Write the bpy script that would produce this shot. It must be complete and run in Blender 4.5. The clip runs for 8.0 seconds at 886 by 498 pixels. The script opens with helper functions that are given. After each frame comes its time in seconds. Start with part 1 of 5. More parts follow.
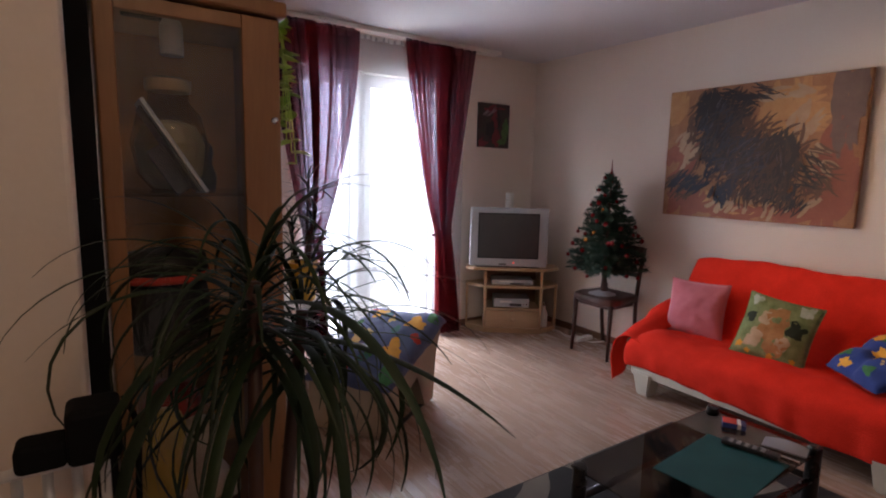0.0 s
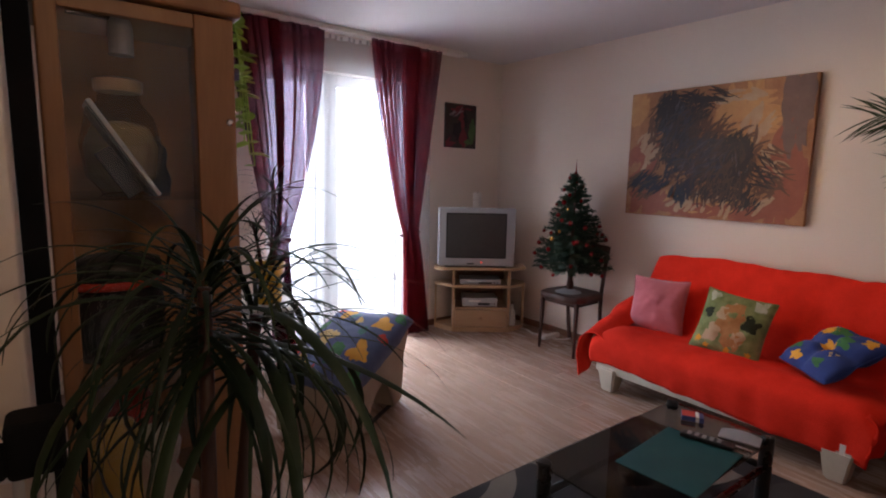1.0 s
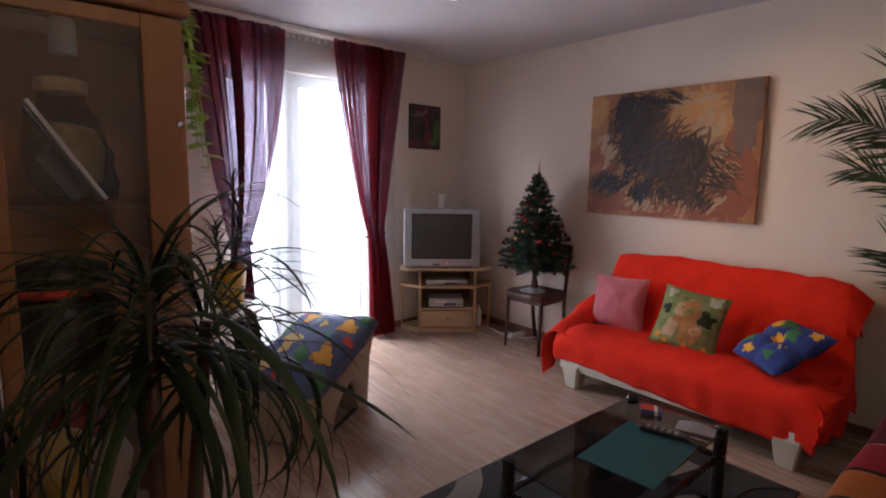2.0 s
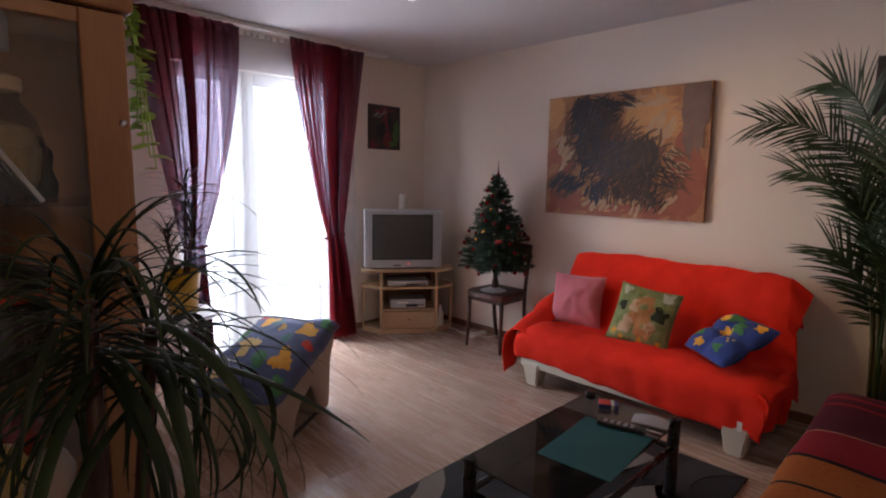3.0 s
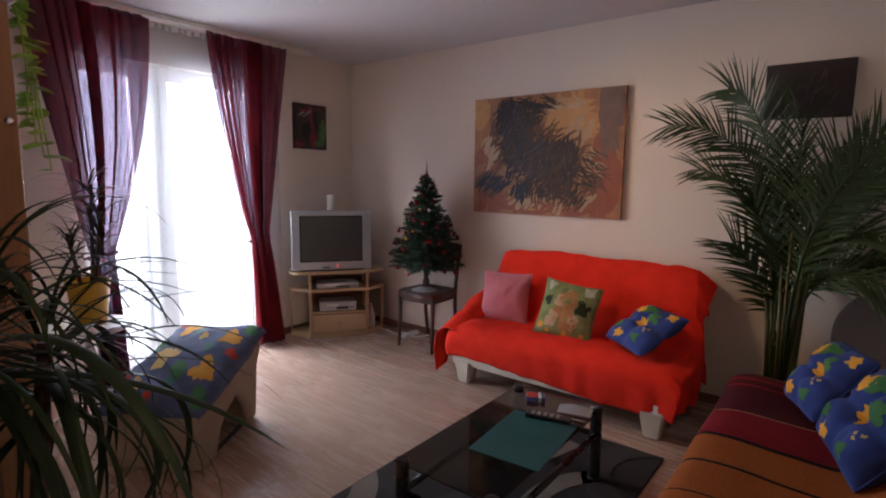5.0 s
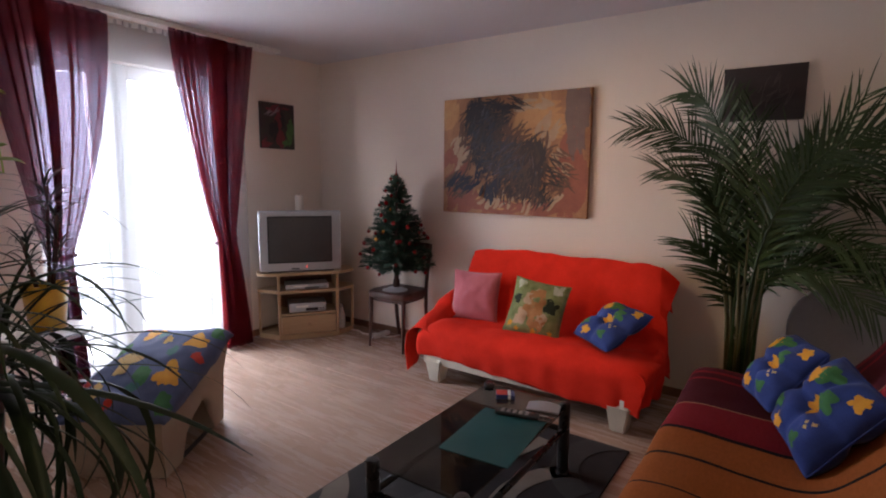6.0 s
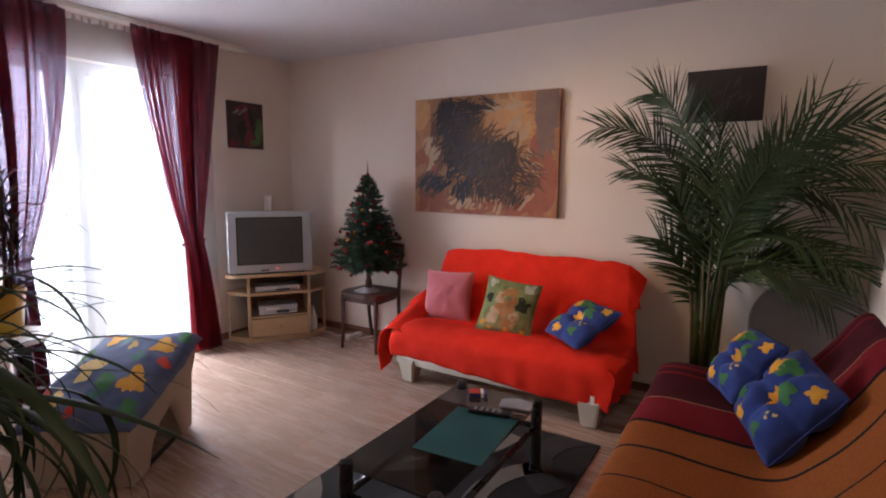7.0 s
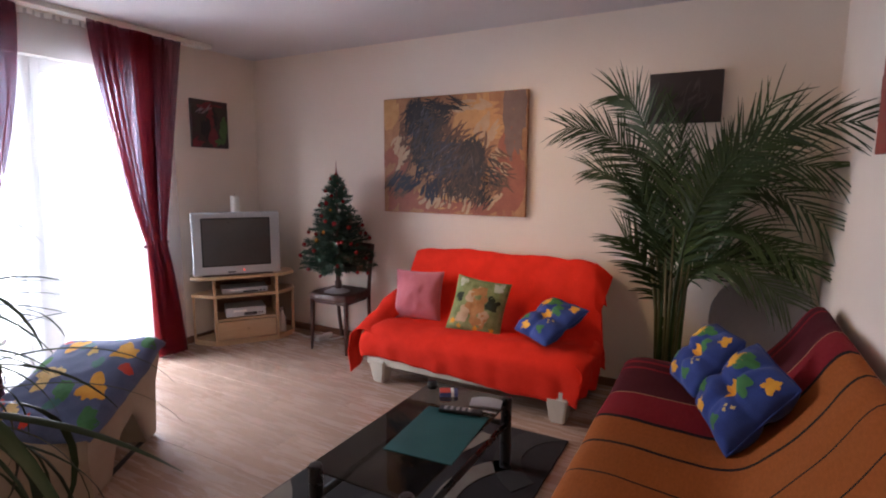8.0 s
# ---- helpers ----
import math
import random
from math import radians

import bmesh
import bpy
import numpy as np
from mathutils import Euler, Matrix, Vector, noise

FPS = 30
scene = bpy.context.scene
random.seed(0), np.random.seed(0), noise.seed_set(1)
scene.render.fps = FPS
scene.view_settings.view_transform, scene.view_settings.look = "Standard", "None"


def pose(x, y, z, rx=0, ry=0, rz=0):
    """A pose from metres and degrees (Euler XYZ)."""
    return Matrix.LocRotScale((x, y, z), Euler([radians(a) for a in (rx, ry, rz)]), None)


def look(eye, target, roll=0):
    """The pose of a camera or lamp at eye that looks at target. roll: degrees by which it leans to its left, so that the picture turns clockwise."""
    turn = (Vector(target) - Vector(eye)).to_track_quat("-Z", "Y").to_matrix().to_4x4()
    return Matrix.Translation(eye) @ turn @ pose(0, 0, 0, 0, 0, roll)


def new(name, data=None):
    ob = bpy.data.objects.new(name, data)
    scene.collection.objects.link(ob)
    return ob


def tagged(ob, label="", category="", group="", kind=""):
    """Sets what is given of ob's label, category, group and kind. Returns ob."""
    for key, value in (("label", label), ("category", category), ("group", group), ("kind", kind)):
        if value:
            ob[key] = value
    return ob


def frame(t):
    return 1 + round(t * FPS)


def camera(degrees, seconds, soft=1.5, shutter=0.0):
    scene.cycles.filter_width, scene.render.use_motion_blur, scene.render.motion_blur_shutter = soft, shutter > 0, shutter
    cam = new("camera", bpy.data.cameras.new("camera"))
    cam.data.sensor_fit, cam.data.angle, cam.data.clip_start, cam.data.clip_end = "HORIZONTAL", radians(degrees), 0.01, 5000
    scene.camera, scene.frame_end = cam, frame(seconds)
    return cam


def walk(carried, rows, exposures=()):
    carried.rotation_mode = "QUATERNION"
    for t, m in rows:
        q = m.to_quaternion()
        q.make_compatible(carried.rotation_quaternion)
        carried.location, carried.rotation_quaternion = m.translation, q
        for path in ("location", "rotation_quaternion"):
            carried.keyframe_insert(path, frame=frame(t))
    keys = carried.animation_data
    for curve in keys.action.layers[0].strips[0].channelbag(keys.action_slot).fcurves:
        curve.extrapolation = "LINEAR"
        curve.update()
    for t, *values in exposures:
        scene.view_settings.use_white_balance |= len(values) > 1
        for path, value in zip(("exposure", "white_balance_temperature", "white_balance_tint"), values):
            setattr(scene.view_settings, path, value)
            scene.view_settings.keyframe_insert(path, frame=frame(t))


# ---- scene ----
WINDOW_W, LAMP_W, HALL_W = 650.0, 60.0, 4.5
EXPOSURES = [(0.0, -0.24, 6350, 17), (4.5, -0.24, 6350, 17), (6.0, -0.08, 6350, 17), (8.0, 0.30, 6350, 17)]
cam = camera(80.7, 8.0, soft=2.0)
PATH = [
    (0, (-0.962, -0.899, 1.401), (0.141, 0.746, 1.124), 1.3),
    (0.5, (-0.951, -0.907, 1.404), (0.192, 0.71, 1.127), 1.2),
    (1, (-0.946, -0.917, 1.407), (0.248, 0.663, 1.131), 1.2),
    (1.5, (-0.938, -0.928, 1.409), (0.302, 0.617, 1.135), 1.1),
    (3, (-0.923, -0.941, 1.411), (0.473, 0.466, 1.144), 0.9),
    (3.5, (-0.918, -0.949, 1.411), (0.527, 0.408, 1.145), 0.9),
    (4, (-0.914, -0.954, 1.41), (0.574, 0.356, 1.145), 0.8),
    (4.5, (-0.913, -0.954, 1.412), (0.616, 0.308, 1.147), 0.7),
    (6, (-0.916, -0.972, 1.42), (0.716, 0.153, 1.154), 0.6),
    (6.5, (-0.916, -0.976, 1.429), (0.741, 0.11, 1.159), 0.5),
    (7, (-0.917, -0.978, 1.42), (0.772, 0.06, 1.155), 0.5),
    (7.5, (-0.914, -0.986, 1.426), (0.802, 0.006, 1.158), 0.5),
    (8, (-0.919, -0.989, 1.432), (0.825, -0.048, 1.161), 0.4),
]
walk(cam, [(t, look(eye, target, roll)) for t, eye, target, roll in PATH], EXPOSURES)


# ---- world and light ----
world = bpy.data.worlds.new("world")
scene.world = world
world.use_nodes = True
wn = world.node_tree.nodes
sky = wn.new("ShaderNodeTexSky")
sky.sky_type, sky.sun_disc = "NISHITA", False
sky.sun_elevation, sky.sun_rotation = radians(28), radians(20)
world.node_tree.links.new(sky.outputs[0], wn["Background"].inputs[0])
wn["Background"].inputs[1].default_value = 0.12


def area_lamp(name, m, sx, sy, power, colour):
    data = bpy.data.lights.new(name, "AREA")
    data.shape, data.size, data.size_y, data.energy, data.color = "RECTANGLE", sx, sy, power, colour
    ob = new(name, data)
    ob.matrix_world = m
    return ob


area_lamp("window_daylight", look((0.80, 4.05, 1.75), (1.75, -0.6, 0.9)), 2.4, 2.8, WINDOW_W, (0.86, 0.93, 1.0))
bulb = bpy.data.lights.new("lamp_bulb", "SPOT")
bulb.energy, bulb.color, bulb.shadow_soft_size = LAMP_W, (1.0, 0.66, 0.36), 0.05
bulb.spot_size, bulb.spot_blend = radians(74), 1.0
new("lamp_bulb", bulb).matrix_world = look((1.13, 1.41, 2.36), (2.65, -0.45, 0.85))
area_lamp("hall_lamp", look((-0.75, -1.2, 2.44), (-0.65, -0.9, 0.0)), 0.3, 0.3, HALL_W, (1.0, 0.70, 0.42))


# ---- materials ----
def material(name, colour, rough=0.6, colour2=None, scale=8.0, fine=60.0, bump=0.15, metal=0.0, stretch=(1, 1, 1), sheen=0.0, amount=0.55, spec=0.5):
    """Two scales of noise between two colours, with fine relief."""
    m = bpy.data.materials.new(name)
    m.use_nodes = True
    nt = m.node_tree
    n, link = nt.nodes, nt.links.new
    b = n["Principled BSDF"]
    tc = n.new("ShaderNodeTexCoord")
    mp = n.new("ShaderNodeMapping")
    mp.inputs["Scale"].default_value = stretch
    link(tc.outputs["Object"], mp.inputs[0])
    big, small = n.new("ShaderNodeTexNoise"), n.new("ShaderNodeTexNoise")
    big.inputs["Scale"].default_value, small.inputs["Scale"].default_value = scale, fine
    big.inputs["Detail"].default_value = 4
    link(mp.outputs[0], big.inputs[0])
    link(mp.outputs[0], small.inputs[0])
    add = n.new("ShaderNodeMath")
    add.operation = "MULTIPLY_ADD"
    add.inputs[1].default_value = 0.45
    link(small.outputs[0], add.inputs[0])
    link(big.outputs[0], add.inputs[2])
    rng = n.new("ShaderNodeMapRange")
    rng.inputs[1].default_value, rng.inputs[2].default_value = 0.45, 1.0
    link(add.outputs[0], rng.inputs[0])
    mix = n.new("ShaderNodeMix")
    mix.data_type = "RGBA"
    c2 = colour2 or tuple(c * (1 - amount * 0.4) for c in colour)
    mix.inputs[6].default_value, mix.inputs[7].default_value = (*colour, 1), (*c2, 1)
    link(rng.outputs[0], mix.inputs[0])
    link(mix.outputs[2], b.inputs["Base Color"])
    rr = n.new("ShaderNodeMapRange")
    rr.inputs[3].default_value, rr.inputs[4].default_value = max(0.02, rough - 0.08), min(1, rough + 0.08)
    link(big.outputs[0], rr.inputs[0])
    link(rr.outputs[0], b.inputs["Roughness"])
    b.inputs["Metallic"].default_value = metal
    b.inputs["Specular IOR Level"].default_value = spec
    if sheen:
        b.inputs["Sheen Weight"].default_value = sheen
    if bump:
        bp = n.new("ShaderNodeBump")
        bp.inputs["Strength"].default_value, bp.inputs["Distance"].default_value = bump, 0.004
        link(add.outputs[0], bp.inputs["Height"])
        link(bp.outputs[0], b.inputs["Normal"])
    return m


def vary(m, low=0.8, high=1.15):
    """Lets each object of the material differ a little in value."""
    nt = m.node_tree
    b = nt.nodes["Principled BSDF"]
    src = b.inputs["Base Color"].links[0].from_socket
    info, rng, hsv = nt.nodes.new("ShaderNodeObjectInfo"), nt.nodes.new("ShaderNodeMapRange"), nt.nodes.new("ShaderNodeHueSaturation")
    rng.inputs[3].default_value, rng.inputs[4].default_value = low, high
    nt.links.new(info.outputs["Random"], rng.inputs[0])
    nt.links.new(rng.outputs[0], hsv.inputs["Value"])
    nt.links.new(src, hsv.inputs["Color"])
    nt.links.new(hsv.outputs[0], b.inputs["Base Color"])
    return m


def cloth_through(name, colour, clear, through_share, scale=30, tint=(1, 1, 1)):
    """Thin cloth: part clear between the threads, part lit from behind."""
    m = bpy.data.materials.new(name)
    m.use_nodes = True
    nt = m.node_tree
    n, link = nt.nodes, nt.links.new
    out = n["Material Output"]
    n.remove(n["Principled BSDF"])
    dif, tr, cl = n.new("ShaderNodeBsdfDiffuse"), n.new("ShaderNodeBsdfTranslucent"), n.new("ShaderNodeBsdfTransparent")
    cl.inputs[0].default_value = (*tint, 1)
    noise_n, tc, mp = n.new("ShaderNodeTexNoise"), n.new("ShaderNodeTexCoord"), n.new("ShaderNodeMapping")
    mp.inputs["Scale"].default_value = (1, 1, 0.08)
    noise_n.inputs["Scale"].default_value = scale
    link(tc.outputs["Object"], mp.inputs[0])
    link(mp.outputs[0], noise_n.inputs[0])
    ramp = n.new("ShaderNodeMix")
    ramp.data_type = "RGBA"
    ramp.inputs[6].default_value, ramp.inputs[7].default_value = (*[c * 0.75 for c in colour], 1), (*colour, 1)
    link(noise_n.outputs[0], ramp.inputs[0])
    link(ramp.outputs[2], dif.inputs[0])
    link(ramp.outputs[2], tr.inputs[0])
    a, b = n.new("ShaderNodeMixShader"), n.new("ShaderNodeMixShader")
    a.inputs[0].default_value, b.inputs[0].default_value = through_share, clear
    link(dif.outputs[0], a.inputs[1])
    link(tr.outputs[0], a.inputs[2])
    link(a.outputs[0], b.inputs[1])
    link(cl.outputs[0], b.inputs[2])
    link(b.outputs[0], out.inputs[0])
    return m


def glass(name, colour=(1, 1, 1), rough=0.02):
    """A thin pane: clear, with a mirror gloss that grows at a slant."""
    m = bpy.data.materials.new(name)
    m.use_nodes = True
    nt = m.node_tree
    n, link = nt.nodes, nt.links.new
    n.remove(n["Principled BSDF"])
    cl, gl, mx, fr = n.new("ShaderNodeBsdfTransparent"), n.new("ShaderNodeBsdfGlossy"), n.new("ShaderNodeMixShader"), n.new("ShaderNodeLayerWeight")
    power, gloss = n.new("ShaderNodeMath"), n.new("ShaderNodeMapRange")
    power.operation = "POWER"
    power.inputs[1].default_value = 4.0
    gloss.inputs[3].default_value, gloss.inputs[4].default_value = 0.035, 0.85
    cl.inputs[0].default_value = (*colour, 1)
    gl.inputs["Roughness"].default_value = rough
    fr.inputs[0].default_value = 0.5
    link(fr.outputs["Facing"], power.inputs[0])
    link(power.outputs[0], gloss.inputs[0])
    link(gloss.outputs[0], mx.inputs[0])
    link(cl.outputs[0], mx.inputs[1])
    link(gl.outputs[0], mx.inputs[2])
    link(mx.outputs[0], n["Material Output"].inputs[0])
    return m


def glow(name, colour, strength):
    m = bpy.data.materials.new(name)
    m.use_nodes = True
    b = m.node_tree.nodes["Principled BSDF"]
    b.inputs["Base Color"].default_value = (*colour, 1)
    b.inputs["Emission Color"].default_value = (*colour, 1)
    b.inputs["Emission Strength"].default_value = strength
    return m


WALL = material("wall_plaster", (0.82, 0.72, 0.63), 0.9, (0.77, 0.67, 0.58), 1.2, 90, 0.22)
# white ceiling toned to grey: its dimness is put into the colour
CEIL = material("dimmed_ceiling_plaster", (0.64, 0.61, 0.61), 0.95, (0.58, 0.55, 0.55), 1.0, 70, 0.2)
SKIRT = material("skirting_wood", (0.23, 0.11, 0.055), 0.45, (0.15, 0.07, 0.035), 12, 80, 0.1)
WHITE = material("white_paint", (0.80, 0.78, 0.74), 0.4, (0.74, 0.72, 0.68), 6, 60, 0.05)
BEECH = material("beech_veneer", (0.52, 0.35, 0.20), 0.42, (0.42, 0.27, 0.145), 3, 25, 0.06, stretch=(8, 8, 1.2))
BEECH_H = material("beech_veneer_flat", (0.55, 0.38, 0.22), 0.42, (0.46, 0.30, 0.165), 3, 25, 0.06, stretch=(1.2, 10, 10))
ALDER = material("alder_veneer", (0.30, 0.135, 0.048), 0.38, (0.22, 0.095, 0.032), 3, 22, 0.08, stretch=(9, 9, 0.9))
MAHOG = material("dark_stained_wood", (0.075, 0.028, 0.018), 0.48, (0.05, 0.018, 0.012), 5, 40, 0.08, stretch=(6, 6, 1))
BLACK = material("black_lacquer", (0.012, 0.012, 0.013), 0.28, (0.02, 0.02, 0.02), 10, 80, 0.03)
DARKP = material("dark_plastic", (0.02, 0.02, 0.022), 0.45, None, 10, 90, 0.05)
# padding of the pouch, also the black that stands for the shaded gap
CANVAS = material("black_padding_and_gap", (0.008, 0.008, 0.009), 0.9, None, 10, 200, 0.3, spec=0.15)
# lighter copy of the alder: light inside the cabinet put into the colour
ALDER_LIT = material("alder_lining_lit", (0.60, 0.30, 0.115), 0.5, (0.50, 0.23, 0.08), 3, 22, 0.08, stretch=(9, 9, 0.9))
SILVER = material("silver_plastic", (0.48, 0.50, 0.53), 0.36, (0.43, 0.45, 0.48), 6, 120, 0.04, metal=0.3)
SCREEN = material("tube_glass", (0.075, 0.073, 0.072), 0.3, None, 3, 40, 0.0)
CHROME = material("chrome", (0.7, 0.7, 0.72), 0.15, None, 6, 60, 0.0, metal=1.0)
RED = material("red_throw", (0.86, 0.036, 0.015), 0.95, (0.70, 0.024, 0.010), 9, 130, 0.9, spec=0.2)
LINEN = material("beige_upholstery", (0.38, 0.30, 0.225), 0.9, (0.31, 0.24, 0.175), 6, 240, 0.35, sheen=0.1)
SHELL = material("pale_sofa_plastic", (0.60, 0.55, 0.46), 0.55, (0.52, 0.47, 0.39), 6, 60, 0.08)
PINK = material("pink_velour", (0.62, 0.17, 0.20), 0.85, (0.52, 0.125, 0.15), 9, 200, 0.3, sheen=0.4)
BLUE = material("blue_cotton", (0.020, 0.050, 0.24), 0.9, (0.012, 0.028, 0.14), 9, 200, 0.4, sheen=0.05)
QUILT = material("blue_grey_quilt", (0.10, 0.125, 0.24), 0.9, (0.05, 0.075, 0.16), 9, 160, 0.4, sheen=0.08)
YELLOW = material("yellow_print", (0.72, 0.36, 0.03), 0.85, (0.62, 0.27, 0.02), 30, 200, 0.1)
PALEY = material("pale_yellow_print", (0.66, 0.50, 0.22), 0.85, (0.58, 0.36, 0.10), 25, 200, 0.1)
GREEN = material("green_print", (0.05, 0.19, 0.055), 0.85, (0.03, 0.13, 0.04), 30, 200, 0.1)
TEALG = material("teal_print", (0.05, 0.16, 0.14), 0.85, (0.03, 0.11, 0.10), 30, 200, 0.1)
SCARLET = material("scarlet_print", (0.60, 0.05, 0.03), 0.85, (0.5, 0.04, 0.02), 30, 200, 0.1)
MAT = material("teal_mat", (0.006, 0.085, 0.085), 0.6, (0.005, 0.07, 0.072), 6, 150, 0.1)
CLAY = material("yellow_glaze", (0.62, 0.36, 0.02), 0.35, (0.52, 0.28, 0.015), 8, 50, 0.05)
TERRA = material("terracotta", (0.30, 0.12, 0.06), 0.8, None, 8, 70, 0.2)
SOIL = material("potting_soil", (0.03, 0.02, 0.014), 1.0, None, 30, 120, 0.6)
LEAF = vary(material("strap_leaf", (0.019, 0.036, 0.013), 0.55, (0.011, 0.023, 0.008), 10, 60, 0.06, spec=0.3), 0.5, 1.3)
PALM = vary(material("palm_leaf", (0.046, 0.080, 0.022), 0.5, (0.028, 0.052, 0.014), 10, 60, 0.05, spec=0.35), 0.55, 1.3)
CANE = material("palm_cane", (0.14, 0.13, 0.05), 0.5, (0.09, 0.08, 0.03), 12, 60, 0.1)
# green raised so that daylight from behind the leaves sits in the colour
IVY = vary(material("vine_leaf_backlit", (0.34, 0.55, 0.09), 0.5, (0.25, 0.43, 0.06), 14, 60, 0.05), 0.8, 1.3)
FIR = material("fir_needles", (0.018, 0.060, 0.030), 0.6, (0.010, 0.036, 0.019), 40, 120, 0.0)
BAUBLE = material("red_bauble", (0.27, 0.016, 0.018), 0.25, None, 6, 60, 0.0, spec=0.7)
GOLDB = material("gold_bauble", (0.75, 0.42, 0.10), 0.2, None, 6, 60, 0.0, metal=0.8)
GREYD = material("grey_laminate", (0.36, 0.34, 0.345), 0.6, (0.31, 0.29, 0.295), 4, 60, 0.05)
WAX = material("white_wax", (0.78, 0.74, 0.68), 0.5, None, 8, 60, 0.04)
MAROON = cloth_through("burgundy_voile", (0.23, 0.023, 0.025), 0.43, 0.10, tint=(0.90, 0.87, 1.0))
SHEER = cloth_through("white_net", (0.78, 0.84, 0.90), 0.80, 0.55, 60)
PANE = glass("window_glass")
CABGLASS = glass("cabinet_glass", (0.97, 0.96, 0.95))
SMOKE = glass("smoked_glass", (0.38, 0.36, 0.35))


# ---- building helpers ----
def part(name, bm, mat, parent=None, label="", smooth=False):
    me = bpy.data.meshes.new(name)
    bmesh.ops.recalc_face_normals(bm, faces=bm.faces[:])
    bm.to_mesh(me)
    bm.free()
    for m in (mat if isinstance(mat, (list, tuple)) else (mat,)):
        me.materials.append(m)
    if smooth:
        me.polygons.foreach_set("use_smooth", [True] * len(me.polygons))
    ob = new(name, me)
    ob.parent = parent
    if label:
        ob["label"] = label
    return ob


def thing(name, m, label, category, group="", kind=""):
    ob = new(name)
    ob.empty_display_size = 0.1
    ob.matrix_world = m
    return tagged(ob, label, category, group, kind)


def box(x0, x1, y0, y1, z0, z1, bevel=0.0, bm=None, segments=2):
    own = bmesh.new()
    bmesh.ops.create_cube(own, size=1, matrix=Matrix.LocRotScale(((x0 + x1) / 2, (y0 + y1) / 2, (z0 + z1) / 2), None, (abs(x1 - x0), abs(y1 - y0), abs(z1 - z0))))
    if bevel:
        bmesh.ops.bevel(own, geom=own.edges[:], offset=bevel, segments=segments, profile=0.5, affect="EDGES")
    if bm is None:
        return own
    me = bpy.data.meshes.new("joined")
    own.to_mesh(me)
    own.free()
    bm.from_mesh(me)
    bpy.data.meshes.remove(me)
    return bm


def prism(points, z0, z1, bevel=0.0):
    """A plan outline raised from z0 to z1."""
    bm = bmesh.new()
    low = [bm.verts.new((x, y, z0)) for x, y in points]
    top = [bm.verts.new((x, y, z1)) for x, y in points]
    bm.faces.new(low[::-1])
    bm.faces.new(top)
    for i in range(len(points)):
        j = (i + 1) % len(points)
        bm.faces.new((low[i], low[j], top[j], top[i]))
    if bevel:
        bmesh.ops.bevel(bm, geom=bm.edges[:], offset=bevel, segments=2, profile=0.5, affect="EDGES")
    return bm


def lathe(profile, steps=28, bm=None, at=(0, 0, 0)):
    """A turned body from (radius, height) pairs."""
    bm = bm or bmesh.new()
    rings = []
    for r, z in profile:
        rings.append([bm.verts.new((at[0] + r * math.cos(2 * math.pi * k / steps), at[1] + r * math.sin(2 * math.pi * k / steps), at[2] + z)) for k in range(steps)])
    for a, b in zip(rings, rings[1:]):
        for k in range(steps):
            bm.faces.new((a[k], a[(k + 1) % steps], b[(k + 1) % steps], b[k]))
    bm.faces.new(rings[0][::-1])
    bm.faces.new(rings[-1])
    return bm


def tube(points, radii, steps=8, bm=None):
    """A tapered round bar along a line of points."""
    bm = bm or bmesh.new()
    pts = [Vector(p) for p in points]
    rings = []
    for i, p in enumerate(pts):
        d = (pts[min(i + 1, len(pts) - 1)] - pts[max(i - 1, 0)]).normalized()
        side = d.cross(Vector((0.13, 0.31, 0.94)) if abs(d.z) < 0.9 else Vector((1, 0.1, 0))).normalized()
        up = d.cross(side)
        r = radii[i] if isinstance(radii, (list, tuple)) else radii
        rings.append([bm.verts.new(p + r * (math.cos(2 * math.pi * k / steps) * side + math.sin(2 * math.pi * k / steps) * up)) for k in range(steps)])
    for a, b in zip(rings, rings[1:]):
        for k in range(steps):
            bm.faces.new((a[k], a[(k + 1) % steps], b[(k + 1) % steps], b[k]))
    bm.faces.new(rings[0][::-1])
    bm.faces.new(rings[-1])
    return bm


def sheet(f, nu, nv, bm=None):
    """A grid mesh from f(u, v), u and v from 0 to 1."""
    bm = bm or bmesh.new()
    g = [[bm.verts.new(f(i / nu, j / nv)) for i in range(nu + 1)] for j in range(nv + 1)]
    for j in range(nv):
        for i in range(nu):
            bm.faces.new((g[j][i], g[j][i + 1], g[j + 1][i + 1], g[j + 1][i]))
    return bm


def thick(ob, depth, offset=0.0):
    md = ob.modifiers.new("thickness", "SOLIDIFY")
    md.thickness, md.offset = depth, offset
    return ob


def along(points, s):
    """The point at share s of a line's length."""
    pts = [Vector(p) for p in points]
    lens = [(b - a).length for a, b in zip(pts, pts[1:])]
    want = s * sum(lens)
    for a, b, l in zip(pts, pts[1:], lens):
        if want <= l or b is pts[-1]:
            return a.lerp(b, min(1, want / l))
        want -= l
    return pts[-1]


def rounded(points, times=2):
    """Corners cut off a line, again and again."""
    pts = [Vector(p) for p in points]
    for _ in range(times):
        cut = [pts[0]]
        for a, b in zip(pts, pts[1:]):
            cut += [a.lerp(b, 0.25), a.lerp(b, 0.75)]
        pts = cut + [pts[-1]]
    return pts


# ---- the room ----
X0, X1, Y0, Y1, HIGH = -2.6, 2.7, -1.5, 3.0, 2.5
WX0, WX1, WTOP = 0.34, 1.54, 2.20

